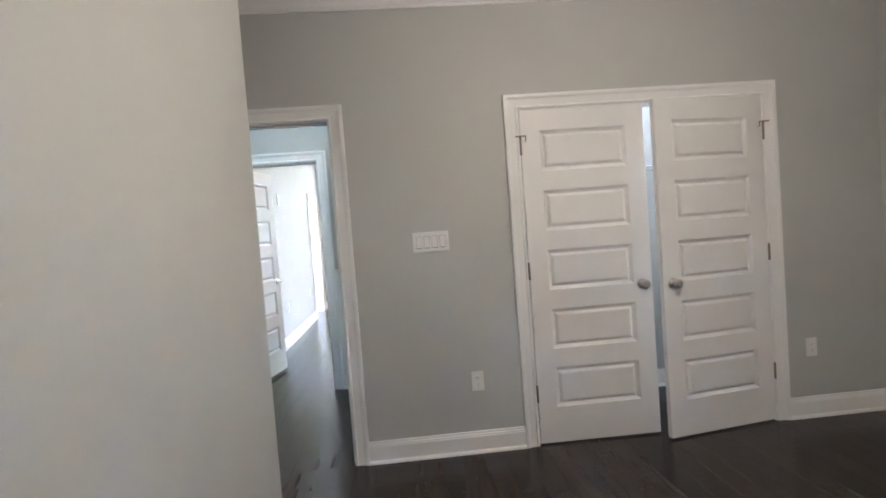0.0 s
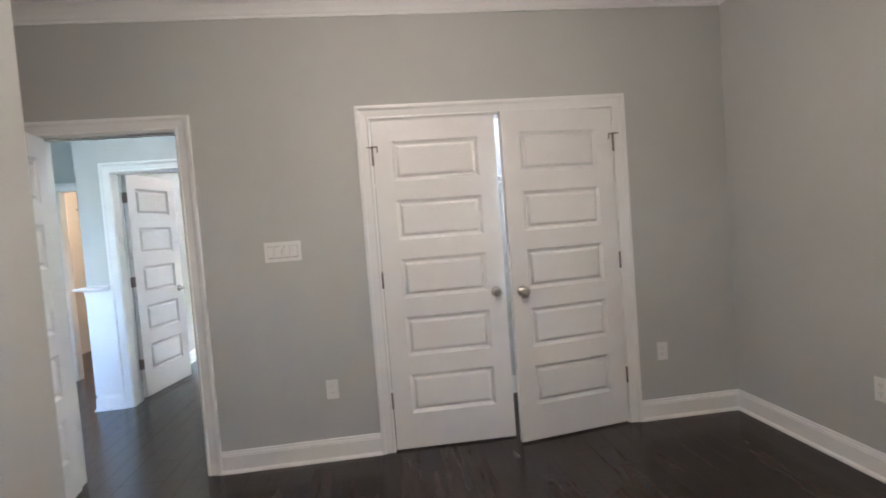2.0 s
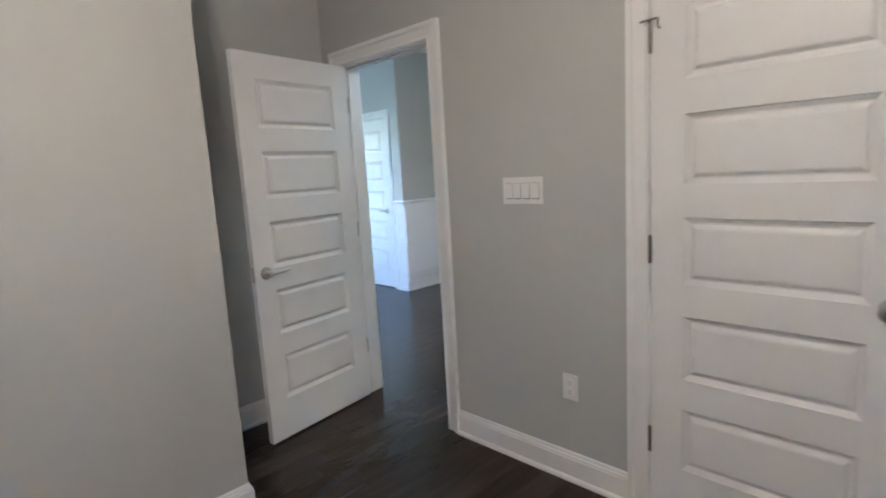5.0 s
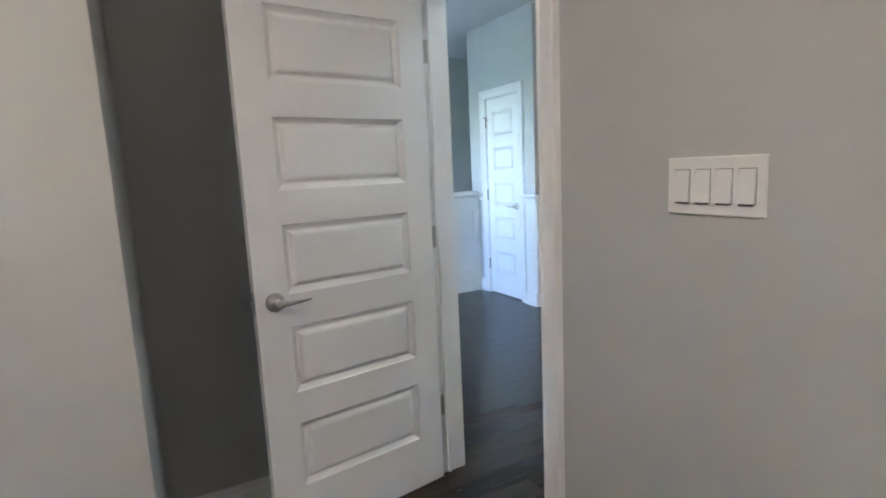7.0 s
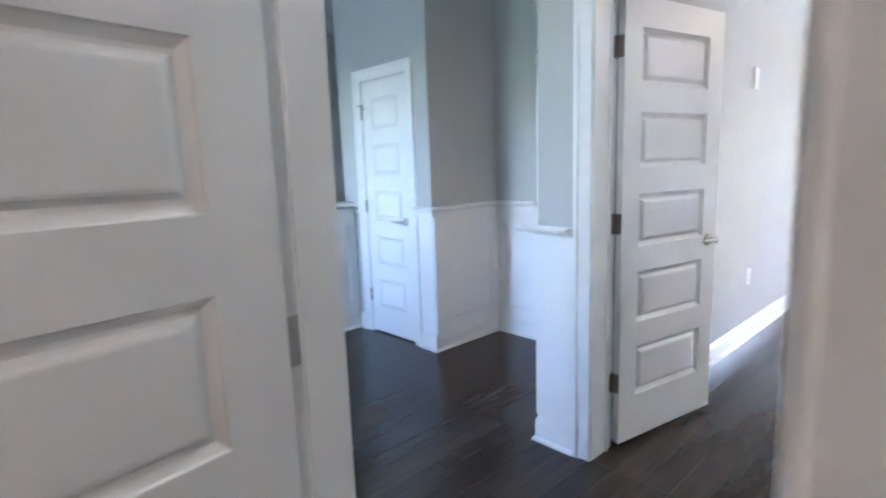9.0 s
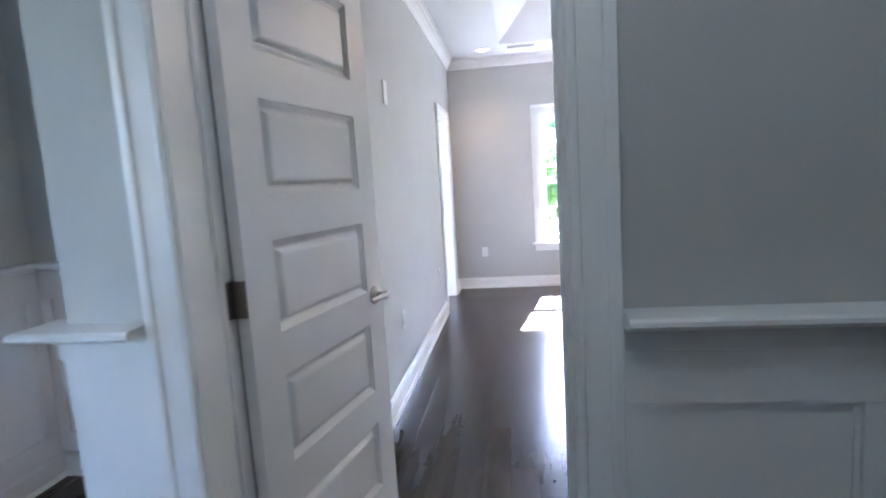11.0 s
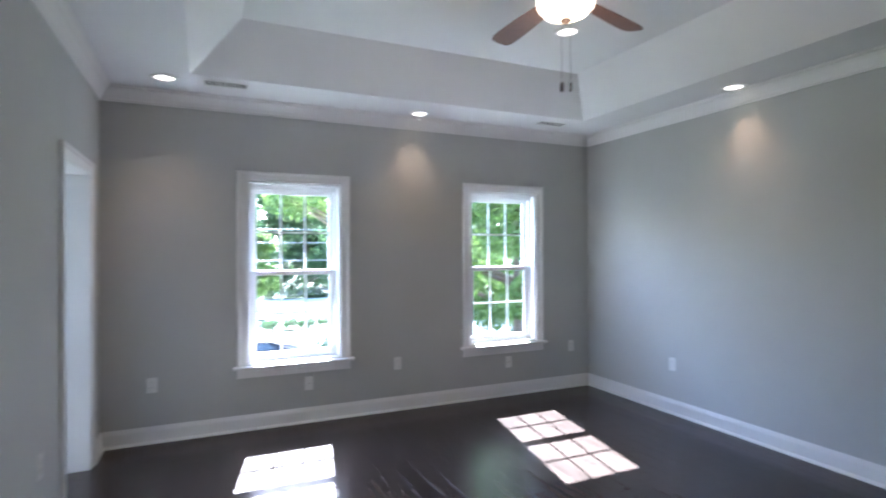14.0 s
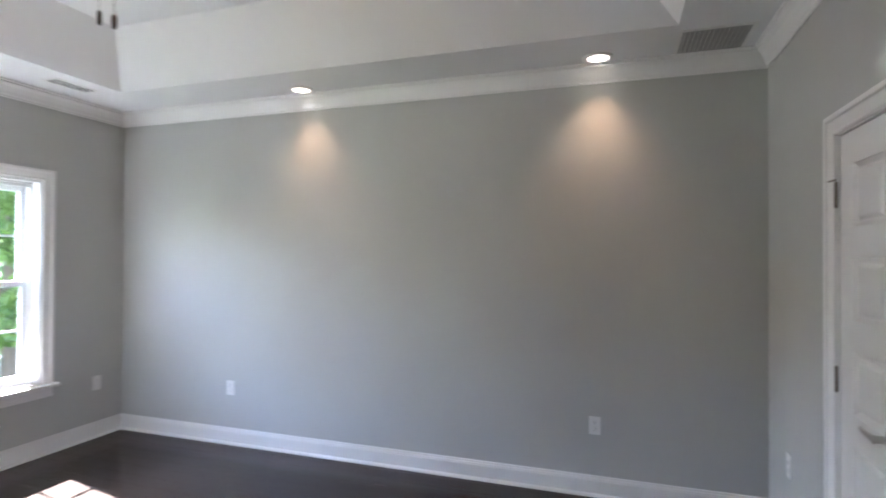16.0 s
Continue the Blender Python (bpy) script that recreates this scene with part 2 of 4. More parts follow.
def part(name, bm, material, parent=None, label="", smooth=False):
    ob = new(name, mesh_of(name, bm, material, smooth))
    if smooth:
        for p in ob.data.polygons:
            p.use_smooth = True
        try:
            ob.data.set_sharp_from_angle(angle=radians(32))
        except Exception:
            pass
    if parent is not None:
        ob.parent = parent
    if label:
        tagged(ob, label)
    return ob


def thing(name, label, category, at=(0, 0, 0), rz=0.0, group="", kind=""):
    e = new(name)
    e.empty_display_size = 0.1
    e.matrix_world = pose(*at, 0, 0, rz)
    return tagged(e, label, category, group, kind)


def structure(name, bm, material, label, category="wall"):
    return tagged(part(name, bm, material), label, category, "", "structure")


# ---- large structure ----
H = 2.74


def wall(name, axis, u0, u1, v0, v1, holes=(), z0=0.0, z1=H, label="grey painted drywall wall"):
    """A wall along x ("x") or y ("y") from u0 to u1, v0 to v1 thick; holes: (u0, u1, z0, z1)."""
    us = sorted({u0, u1, *[h[0] for h in holes], *[h[1] for h in holes]})
    zs = sorted({z0, z1, *[h[2] for h in holes], *[h[3] for h in holes]})
    zs = [z for z in zs if z0 <= z <= z1]
    bm = bmesh.new()
    solid = {}
    for i in range(len(us) - 1):
        for k in range(len(zs) - 1):
            uc, zc = (us[i] + us[i + 1]) / 2, (zs[k] + zs[k + 1]) / 2
            solid[i, k] = not any(h[0] < uc < h[1] and h[2] < zc < h[3] for h in holes)

    def quad(pts):
        bm.faces.new([bm.verts.new((u, v, z) if axis == "x" else (v, u, z)) for u, v, z in pts])

    for (i, k), s in solid.items():
        if not s:
            continue
        a, b, c, d = us[i], us[i + 1], zs[k], zs[k + 1]
        quad([(a, v0, c), (b, v0, c), (b, v0, d), (a, v0, d)])
        quad([(a, v1, c), (a, v1, d), (b, v1, d), (b, v1, c)])
        if not solid.get((i - 1, k)):
            quad([(a, v0, c), (a, v0, d), (a, v1, d), (a, v1, c)])
        if not solid.get((i + 1, k)):
            quad([(b, v0, c), (b, v1, c), (b, v1, d), (b, v0, d)])
        if not solid.get((i, k - 1)):
            quad([(a, v0, c), (a, v1, c), (b, v1, c), (b, v0, c)])
        if not solid.get((i, k + 1)):
            quad([(a, v0, d), (b, v0, d), (b, v1, d), (a, v1, d)])
    bmesh.ops.remove_doubles(bm, verts=bm.verts[:], dist=0.0005)
    return structure(name, bm, PAINT, label)


# openings: (from, to) between the jambs
D1 = (-1.173, -0.445)      # bedroom door, in the wall y 3.20
DC = (0.665, 2.165)        # closet doors, in the same wall
DM = (-1.540, -0.768)      # big bedroom door, in the wall y 4.80
DL = (-3.907, -3.364)      # linen door, in the wall y 5.315
DB = (-2.630, -1.918)      # bath door, in the wall y 6.01
DE = (1.480, 1.960)        # closet door of the big bedroom, in the wall y 5.31
DW = (9.130, 9.860)       # bath door of the big bedroom, in the wall x -1.60
W1 = (-0.555, 0.225)
W2 = (1.530, 2.300)
WZ = (0.545, 2.070)
TOP = 2.010
J = 0.02


def hole(d):
    return (d[0] - J, d[1] + J, 0.0, TOP + J)


wall("wall_north", "x", -2.4, 3.06, 3.20, 3.32, [hole(D1), hole(DC)], label="pale grey painted wall with two door openings")
wall("wall_alcove", "y", 2.145, 3.20, -1.48, -1.36)
wall("wall_return", "x", -1.48, -0.605, 2.025, 2.145)
wall("wall_west", "y", -2.4, 2.025, -0.725, -0.605)
wall("wall_east", "y", -2.4, 3.20, 2.94, 3.06, [(0.50, 0.60, 1.4, 2.0)])
wall("wall_south", "x", -0.725, 3.06, -2.52, -2.40, [(0.2, 0.3, 1.4, 1.9)])
wall("wall_closet_back", "x", 0.30, 2.62, 4.05, 4.13)
wall("wall_closet_west", "y", 3.32, 4.05, 0.30, 0.40)
wall("wall_closet_east", "y", 3.32, 4.05, 2.52, 2.62)
wall("wall_hall_east", "y", 3.32, 4.80, -0.20, -0.08, label="grey hall wall above white wainscot")
wall("wall_hall_north", "x", -1.825, -0.08, 4.80, 4.97, [hole(DM)], label="grey wall with the bedroom doorway")
wall("wall_hall_niche", "x", -3.13, -1.825, 6.01, 6.12, [hole(DB)], label="grey wall with the bathroom doorway")
wall("wall_linen", "x", -4.23, -3.13, 5.315, 5.435, [hole(DL)], label="pale wall with a narrow closet door")
wall("wall_linen_side", "y", 5.435, 6.12, -3.25, -3.13)
wall("wall_linen_west", "y", 5.435, 7.20, -4.23, -4.09)
wall("wall_stair_west", "y", 1.40, 7.20, -5.52, -5.40)
wall("wall_stair_north", "x", -5.52, -4.09, 7.20, 7.32)
wall("wall_stair_south", "x", -5.52, -2.28, 1.28, 1.40, [(-4.2, -3.75, 0.9, 2.2)])
wall("wall_stair_east", "y", 1.40, 3.20, -2.40, -2.28)
wall("wall_knee", "y", 4.955, 5.315, -4.23, -4.09, z1=1.035, label="white panelled half wall beside the stair")
wall("wall_bedroom_west", "y", 4.97, 10.26, -1.825, -1.60, [hole(DW)], label="grey bedroom wall with a bathroom doorway")
wall("wall_bedroom_south", "x", -0.45, 3.11, 5.19, 5.31, [hole(DE)])
wall("wall_bedroom_return", "y", 4.97, 5.19, -0.45, -0.33)
wall("wall_bedroom_east", "y", 5.31, 10.26, 2.99, 3.11)
wall("wall_bedroom_north", "x", -3.5, 3.11, 10.26, 10.42, [(*W1, *WZ), (*W2, *WZ), (-3.4, -2.6, 1.0, 2.0)], z1=3.3, label="grey bedroom wall with two windows")
wall("wall_bath_west", "y", 6.12, 10.26, -3.52, -3.40, [(9.3, 10.0, 1.0, 2.2)])
wall("wall_bath_mid", "x", -3.40, -1.825, 8.55, 8.67)
wall("wall_outer_west", "y", 4.13, 5.19, 3.06, 3.11)


def slab(name, x0, x1, y0, y1, z0, z1, material, label, category):
    bm = bmesh.new()
    box(bm, x0, x1, y0, y1, z0, z1)
    return structure(name, bm, material, label, category)


slab("ceiling_1", -0.605, 2.94, -2.4, 3.20, H, H + 0.1, CEIL, "flat white painted ceiling", "ceiling")
slab("ceiling_2", -1.36, -0.605, 2.145, 3.20, H, H + 0.1, CEIL, "flat white painted ceiling of the alcove", "ceiling")
slab("ceiling_3", -5.40, -0.20, 3.32, 4.80, H, H + 0.1, CEIL, "flat white painted hall ceiling", "ceiling")
slab("ceiling_4", -5.40, -2.40, 1.40, 3.32, H, H + 0.1, CEIL, "flat white painted stair ceiling", "ceiling")
slab("ceiling_5", -5.40, -1.825, 4.80, 7.20, H, H + 0.1, CEIL, "flat white painted hall ceiling", "ceiling")
slab("ceiling_6", -3.40, -1.825, 7.20, 10.26, H, H + 0.1, CEIL, "flat white painted bathroom ceiling", "ceiling")
slab("ceiling_7", 0.40, 2.52, 3.32, 4.05, H, H + 0.1, CEIL, "flat white closet ceiling", "ceiling")
slab("ceiling_8", -1.60, -0.45, 4.97, 5.31, H, H + 0.1, CEIL, "flat white ceiling by the doorway", "ceiling")
slab("roof_slab", -5.6, 3.2, -2.6, 10.42, 3.32, 3.42, CEIL, "plain roof deck over the rooms", "roof")

# tray ceiling of the big bedroom
TX0, TX1, TY0, TY1, TZ, TI = -0.97, 2.48, 5.84, 9.70, 3.06, 0.32
bm = bmesh.new()
X0, X1, Y0, Y1 = -1.60, 2.99, 5.31, 10.26
outer = [(X0, Y0, H), (X1, Y0, H), (X1, Y1, H), (X0, Y1, H)]
lower = [(TX0, TY0, H), (TX1, TY0, H), (TX1, TY1, H), (TX0, TY1, H)]
upper = [(TX0 + TI, TY0 + TI, TZ), (TX1 - TI, TY0 + TI, TZ), (TX1 - TI, TY1 - TI, TZ), (TX0 + TI, TY1 - TI, TZ)]
vo, vl, vu = [[bm.verts.new(p) for p in ring] for ring in (outer, lower, upper)]
vt = [bm.verts.new((p[0], p[1], TZ + 0.1)) for p in outer]
for i in range(4):
    k = (i + 1) % 4
    bm.faces.new((vo[i], vo[k], vl[k], vl[i]))
    bm.faces.new((vl[i], vl[k], vu[k], vu[i]))
    bm.faces.new((vo[i], vt[i], vt[k], vo[k]))
bm.faces.new(vu)
bm.faces.new(vt[::-1])
structure("ceiling_9", bm, CEIL, "white tray ceiling with sloped sides", "ceiling")

# ---- mouldings ----
BASE = [(0, 0), (0.029, 0), (0.029, 0.008), (0.024, 0.016), (0.016, 0.021), (0.016, 0.100), (0.013, 0.104), (0.013, 0.111), (0.008, 0.116), (0.007, 0.125), (0.003, 0.130), (0, 0.130)]
CROWN = [(0, H - 0.112), (0.012, H - 0.112), (0.013, H - 0.098), (0.019, H - 0.092), (0.028, H - 0.070), (0.048, H - 0.040), (0.066, H - 0.026), (0.072, H - 0.024), (0.072, H - 0.012), (0.088, H - 0.010), (0.088, H - 0.002), (0, H - 0.002)]
RAIL = [(0, 0.985), (0.017, 0.985), (0.018, 1.020), (0.028, 1.030), (0.055, 1.035), (0.072, 1.038), (0.077, 1.044), (0.077, 1.052), (0.072, 1.058), (0, 1.060)]


def run(name, path, profile, label, category):
    bm = bmesh.new()
    sweep(bm, path, profile, lambda a, b, h: (a, b, h))
    return structure(name, bm, TRIM, label, category)


C = 0.088  # casing, from the jamb's face


def baseboard(path):
    return run("baseboard", path, BASE, "white baseboard with a cap and shoe moulding", "baseboard")


def crown(path):
    return run("trim_crown", path, CROWN, "white stepped crown moulding", "crown moulding")


# room walls run with the room on the left of the line
baseboard([(2.94, -2.40), (2.94, 3.20), (DC[1] + C, 3.20)])
baseboard([(DC[0] - C, 3.20), (D1[1] + C, 3.20)])
baseboard([(-1.36, 3.17), (-1.36, 2.145), (-0.605, 2.145), (-0.605, -2.40)])
baseboard([(-0.605, -2.40), (2.94, -2.40)])
baseboard([(DE[0] - C, 5.31), (-0.45, 5.31), (-0.45, 4.975)])
baseboard([(2.99, 5.31), (2.99, 10.26), (-1.60, 10.26), (-1.60, DW[1] + C)])
baseboard([(-1.60, DW[0] - C), (-1.60, 4.975)])
baseboard([(DE[1] + C, 5.31), (2.99, 5.31)])
baseboard([(2.52, 3.35), (2.52, 4.05), (0.40, 4.05), (0.40, 3.35)])
# hall
baseboard([(DM[0] - C, 4.80), (-1.825, 4.80), (-1.825, 6.01)])
baseboard([(DB[0] - C, 6.01), (-3.13, 6.01), (-3.13, 5.315), (DL[1] + C, 5.315)])
baseboard([(DL[0] - C + 0.01, 5.315), (-4.09, 5.315), (-4.09, 4.955), (-4.23, 4.955)])
baseboard([(-0.20, 3.32), (-0.20, 4.80), (DM[1] + C, 4.80)])
baseboard([(-2.40, 3.32), (D1[0] - C, 3.32)])
crown([(2.94, -2.40), (2.94, 3.20), (-1.36, 3.20), (-1.36, 2.145), (-0.605, 2.145), (-0.605, -2.40), (2.94, -2.40)])
crown([(2.99, 5.31), (2.99, 10.26), (-1.60, 10.26), (-1.60, 4.975)])
crown([(-0.45, 5.31), (2.99, 5.31)])


def chair_rail(path):
    return run("trim_chair_rail", path, RAIL, "white chair rail with a projecting cap", "chair rail")


chair_rail([(DM[0] - C, 4.80), (-1.825, 4.80), (-1.825, 6.01)])
chair_rail([(DB[0] - C, 6.01), (-3.13, 6.01), (-3.13, 5.315), (DL[1] + C, 5.315)])
chair_rail([(DL[0] - C, 5.315), (-4.09, 5.315), (-4.09, 4.955), (-4.23, 4.955)])
chair_rail([(-0.20, 3.32), (-0.20, 4.80), (DM[1] + C, 4.80)])
chair_rail([(-2.40, 3.32), (D1[0] - C, 3.32)])
slab("trim_knee_cap", -4.255, -4.0905, 4.9555, 5.315, 1.061, 1.076, TRIM, "white cap on the half wall", "trim")


def wainscot(axis, u0, u1, v, side, cuts=1, plain=False):
    """White panelling under the chair rail on the face v of a wall; side: +1 or -1, the way it faces."""
    w = thing("trim_wainscot", "white painted recessed wainscot panelling below the chair rail", "wainscot", kind="structure")

    def pan(name, a, b, z0, z1, d0, d1):
        bm = bmesh.new()
        lo, hi = sorted((v + side * d0, v + side * d1))
        if axis == "x":
            box(bm, a, b, lo, hi, z0, z1)
        else:
            box(bm, lo, hi, a, b, z0, z1)
        part(name, bm, TRIM, w)

    pan("panel", u0, u1, 0.0, 0.99, 0.0005, 0.004)
    if plain:
        return w
    s = 0.075
    pan("rail", u0, u1, 0.885, 0.985, 0.0045, 0.019)
    pan("rail", u0, u1, 0.13, 0.225, 0.0045, 0.019)
    n = cuts
    step = (u1 - u0 - s) / n
    for i in range(n + 1):
        a = u0 + i * step
        pan("stile", a, a + s, 0.226, 0.884, 0.0045, 0.019)
    for i in range(n):
        a, b = u0 + i * step + s, u0 + (i + 1) * step
        # thin bead round each recessed field
        for z0, z1 in ((0.226, 0.236), (0.874, 0.884)):
            pan("bead", a, b, z0, z1, 0.0045, 0.009)
        for c0, c1 in ((a, a + 0.01), (b - 0.01, b)):
            pan("bead", c0, c1, 0.2365, 0.8735, 0.0045, 0.009)
    return w


wainscot("x", -1.825, DM[0] - C, 4.80, -1, plain=True)
wainscot("x", DM[1] + C, -0.20, 4.80, -1, 1)
wainscot("y", 3.32, 4.785, -0.20, -1, 3)
wainscot("y", 4.80, 6.01, -1.825, -1, 3)
wainscot("x", -3.13, DB[0] - C, 6.01, -1, 1)
wainscot("y", 5.315, 5.99, -3.13, 1, 1)
wainscot("x", DL[1] + C, -3.13, 5.315, -1, plain=True)
wainscot("y", 4.955, 5.30, -4.09, 1, 1)
wainscot("x", -4.23, -4.09, 4.955, -1, plain=True)
wainscot("x", -2.40, D1[0] - C, 3.32, 1, 2)

# ---- doors ----
CASING = [(0, 0), (0, 0.011), (0.007, 0.015), (0.012, 0.015), (0.016, 0.011), (0.050, 0.015), (0.058, 0.017), (0.061, 0.023), (0.066, 0.025), (0.081, 0.025), (0.083, 0.022), (0.083, 0)]


def frame_parts(owner, axis, d, v0, v1, top=TOP, sides=(0, 1)):
    """Jambs, stop and casings of an opening d in a wall from v0 to v1."""
    def place(s, z, v):
        return (s, v, z) if axis == "x" else (v, s, z)

    bm = bmesh.new()
    for a, b, z0, z1 in ((d[0] - J, d[0], 0, top), (d[1], d[1] + J, 0, top), (d[0] - J, d[1] + J, top, top + J)):
        lo, hi = place(a, z0, v0 - 0.001), place(b, z1, v1 + 0.001)
        box(bm, lo[0], hi[0], lo[1], hi[1], lo[2], hi[2])
    part("jamb", bm, TRIM, owner)
    r = 0.005
    for k in sides:
        bm = bmesh.new()
        path = [(d[1] + r, 0.0), (d[1] + r, top + r), (d[0] - r, top + r), (d[0] - r, 0.0)]
        prof = [(-o, h) for o, h in CASING]
        if k == 0:
            sweep(bm, path, prof, lambda s, z, h: place(s, z, v0 - h))
        else:
            sweep(bm, path, prof, lambda s, z, h: place(s, z, v1 + h))
        part("casing", bm, TRIM, owner)


def stop_parts(owner, axis, d, v0, v1, top=TOP):
    bm = bmesh.new()
    for a, b, z0, z1 in ((d[0], d[0] + 0.009, 0, top - 0.009), (d[1] - 0.009, d[1], 0, top - 0.009), (d[0], d[1], top - 0.009, top)):
        if axis == "x":
            box(bm, a, b, v0, v1, z0, z1)
        else:
            box(bm, v0, v1, a, b, z0, z1)
    part("stop", bm, TRIM, owner)


def panel_side(bm, w, h, y, out, stile=0.112):
    """One face of a five panel leaf at depth y; out: +1 or -1, the way it faces."""
    rows = [(1.885 - 0.357 * i - 0.240, 1.885 - 0.357 * i) for i in range(5)]
    k = h / 2.010
    rows = [(a * k, b * k) for a, b in rows]
    x0, x1 = stile, w - stile

    def v(x, z, dep):
        return bm.verts.new((x, y - out * dep, z))

    def quad(x0, x1, z0, z1):
        bm.faces.new((v(x0, z0, 0), v(x1, z0, 0), v(x1, z1, 0), v(x0, z1, 0)))

    quad(0, x0, 0, h)
    quad(x1, w, 0, h)
    edges = [0.0] + [z for r in reversed(rows) for z in r] + [h]
    for i in range(0, len(edges), 2):
        quad(x0, x1, edges[i], edges[i + 1])
    steps = [(0, 0), (0.003, 0.0045), (0.017, 0.0155), (0.020, 0.0160), (0.024, 0.0160), (0.034, 0.0045), (0.039, 0.0025), (0.043, 0.0020)]
    for z0, z1 in rows:
        loops = []
        for ins, dep in steps:
            loops.append([v(x0 + ins, z0 + ins, dep), v(x1 - ins, z0 + ins, dep), v(x1 - ins, z1 - ins, dep), v(x0 + ins, z1 - ins, dep)])
        for a, b in zip(loops, loops[1:]):
            for i in range(4):
                bm.faces.new((a[i], a[(i + 1) % 4], b[(i + 1) % 4], b[i]))
        bm.faces.new(loops[-1])


def leaf_mesh(w, h, th=0.035, stile=0.112):
    """A leaf from its hinge edge at x 0, its front at y 0, its back at y th."""
    bm = bmesh.new()
    panel_side(bm, w, h, 0.0, -1, stile)
    panel_side(bm, w, h, th, 1, stile)
    for x in (0, w):
        bm.faces.new([bm.verts.new(p) for p in ((x, 0, 0), (x, th, 0), (x, th, h), (x, 0, h))])
    for z in (0, h):
        bm.faces.new([bm.verts.new(p) for p in ((0, 0, z), (w, 0, z), (w, th, z), (0, th, z))])
    bmesh.ops.remove_doubles(bm, verts=bm.verts[:], dist=0.0004)
    return bm


def add_lever(leaf, x, z, y, out, way, label="satin nickel lever handle"):
    bm = bmesh.new()
    lathe(bm, [(0.033, 0), (0.033, 0.004), (0.030, 0.009), (0.018, 0.013), (0.013, 0.017), (0.012, 0.040), (0.014, 0.046), (0.014, 0.052), (0.010, 0.055)], 28, "Y")
    pts = [(0, 0.046, 0), (0.03 * way, 0.050, 0.001), (0.07 * way, 0.050, 0.002), (0.108 * way, 0.046, 0.004)]
    b2 = bmesh.new()
    tube(b2, pts, [0.012, 0.0105, 0.0085, 0.006], 12)
    join(bm, b2)
    for vv in bm.verts:
        vv.co = Vector((vv.co.x + x, y + out * vv.co.y, vv.co.z + z))
    return part("lever_handle", bm, STEEL, leaf, label, True)


def add_knob(leaf, x, z, y, out, label="satin nickel round door knob"):
    bm = bmesh.new()
    lathe(bm, [(0.031, 0), (0.031, 0.004), (0.027, 0.009), (0.016, 0.014), (0.012, 0.020), (0.012, 0.030), (0.017, 0.036), (0.025, 0.043), (0.0275, 0.052), (0.026, 0.060), (0.021, 0.065), (0.013, 0.067), (0.012, 0.063), (0.004, 0.063)], 28, "Y")
    for vv in bm.verts:
        vv.co = Vector((vv.co.x + x, y + out * vv.co.y, vv.co.z + z))
    return part("knob", bm, STEEL, leaf, label, True)


def add_hinge(owner, x, y, z, pin_stop=0, plate=None, material=None):
    """A butt hinge's barrel at (x, y, z); plate: (dx, dy) to which its leaf reaches; pin_stop: the way a stop arm points."""
    bm = bmesh.new()
    lathe(bm, [(0.0045, -0.052), (0.0065, -0.048), (0.0065, -0.016), (0.0058, -0.015), (0.0065, -0.014), (0.0065, 0.014), (0.0058, 0.015), (0.0065, 0.016), (0.0065, 0.046), (0.0045, 0.052)], 12, "Z", (x, y, z))
    if plate:
        px, py = plate
        x0, x1 = sorted((x, x + px))
        y0, y1 = sorted((y, y + py))
        b2 = bmesh.new()
        box(b2, x0, x1, y0, y1, z - 0.044, z + 0.044)
        join(bm, b2)
    if pin_stop:
        b2 = bmesh.new()
        tube(b2, [(x - 0.032, y - 0.012, z + 0.056), (x + 0.032, y - 0.012, z + 0.058)], 0.0038, 8)
        tube(b2, [(x, y, z + 0.05), (x, y - 0.008, z + 0.060)], 0.007, 8)
        tube(b2, [(x + 0.030 * pin_stop, y - 0.012, z + 0.057), (x + 0.030 * pin_stop, y - 0.012, z + 0.030), (x + 0.030 * pin_stop, y + 0.012, z + 0.028)], 0.0035, 8)
        join(bm, b2)
    return part("hinge", bm, material or DARKSTEEL, owner, "worn satin metal hinge", True)


HZ = (0.315, 1.045, 1.775)


def make_leaf(owner, w, h=1.994, at=(0, 0), rz=0.0, mirror=False, stile=0.112):
    bm = leaf_mesh(w, h, stile=stile)
    if mirror:
        for vv in bm.verts:
            vv.co.x = -vv.co.x
    leaf = part("leaf", bm, DOOR, owner)
    leaf.matrix_local = pose(at[0], at[1], 0.012, 0, 0, rz)
    return leaf


# bedroom door: hinged on its west jamb, swung into the room
door_1 = thing("door_1", "white five panel bedroom door standing open", "door", kind="structure")
frame_parts(door_1, "x", D1, 3.20, 3.32)
stop_parts(door_1, "x", D1, 3.24, 3.255)
leaf = make_leaf(door_1, 0.728, at=(D1[0] + 0.005, 3.192), rz=-81.8)
add_lever(leaf, 0.728 - 0.066, 0.905, 0.035, 1, -1)
add_lever(leaf, 0.728 - 0.066, 0.905, 0.0, -1, -1)
bm = bmesh.new()
soft_box(bm, 0.727, 0.7295, 0.008, 0.027, 0.865, 0.945, 0.001)
soft_box(bm, 0.7295, 0.740, 0.011, 0.024, 0.895, 0.916, 0.002)
part("latch", bm, STEEL, leaf)
for z in (0.318, 1.058, 1.795):
    add_hinge(door_1, D1[0] - 0.002, 3.186, z)
    bm = bmesh.new()
    soft_box(bm, D1[0] - 0.0005, D1[0] + 0.0015, 3.203, 3.236, z - 0.045, z + 0.045, 0.0008)
    part("hinge_plate", bm, STEEL, door_1, "worn satin metal hinge plate")
bm = bmesh.new()
soft_box(bm, D1[1] - 0.0015, D1[1] + 0.0005, 3.196, 3.232, 0.90, 0.965, 0.0006)
part("strike_plate", bm, STEEL, door_1)

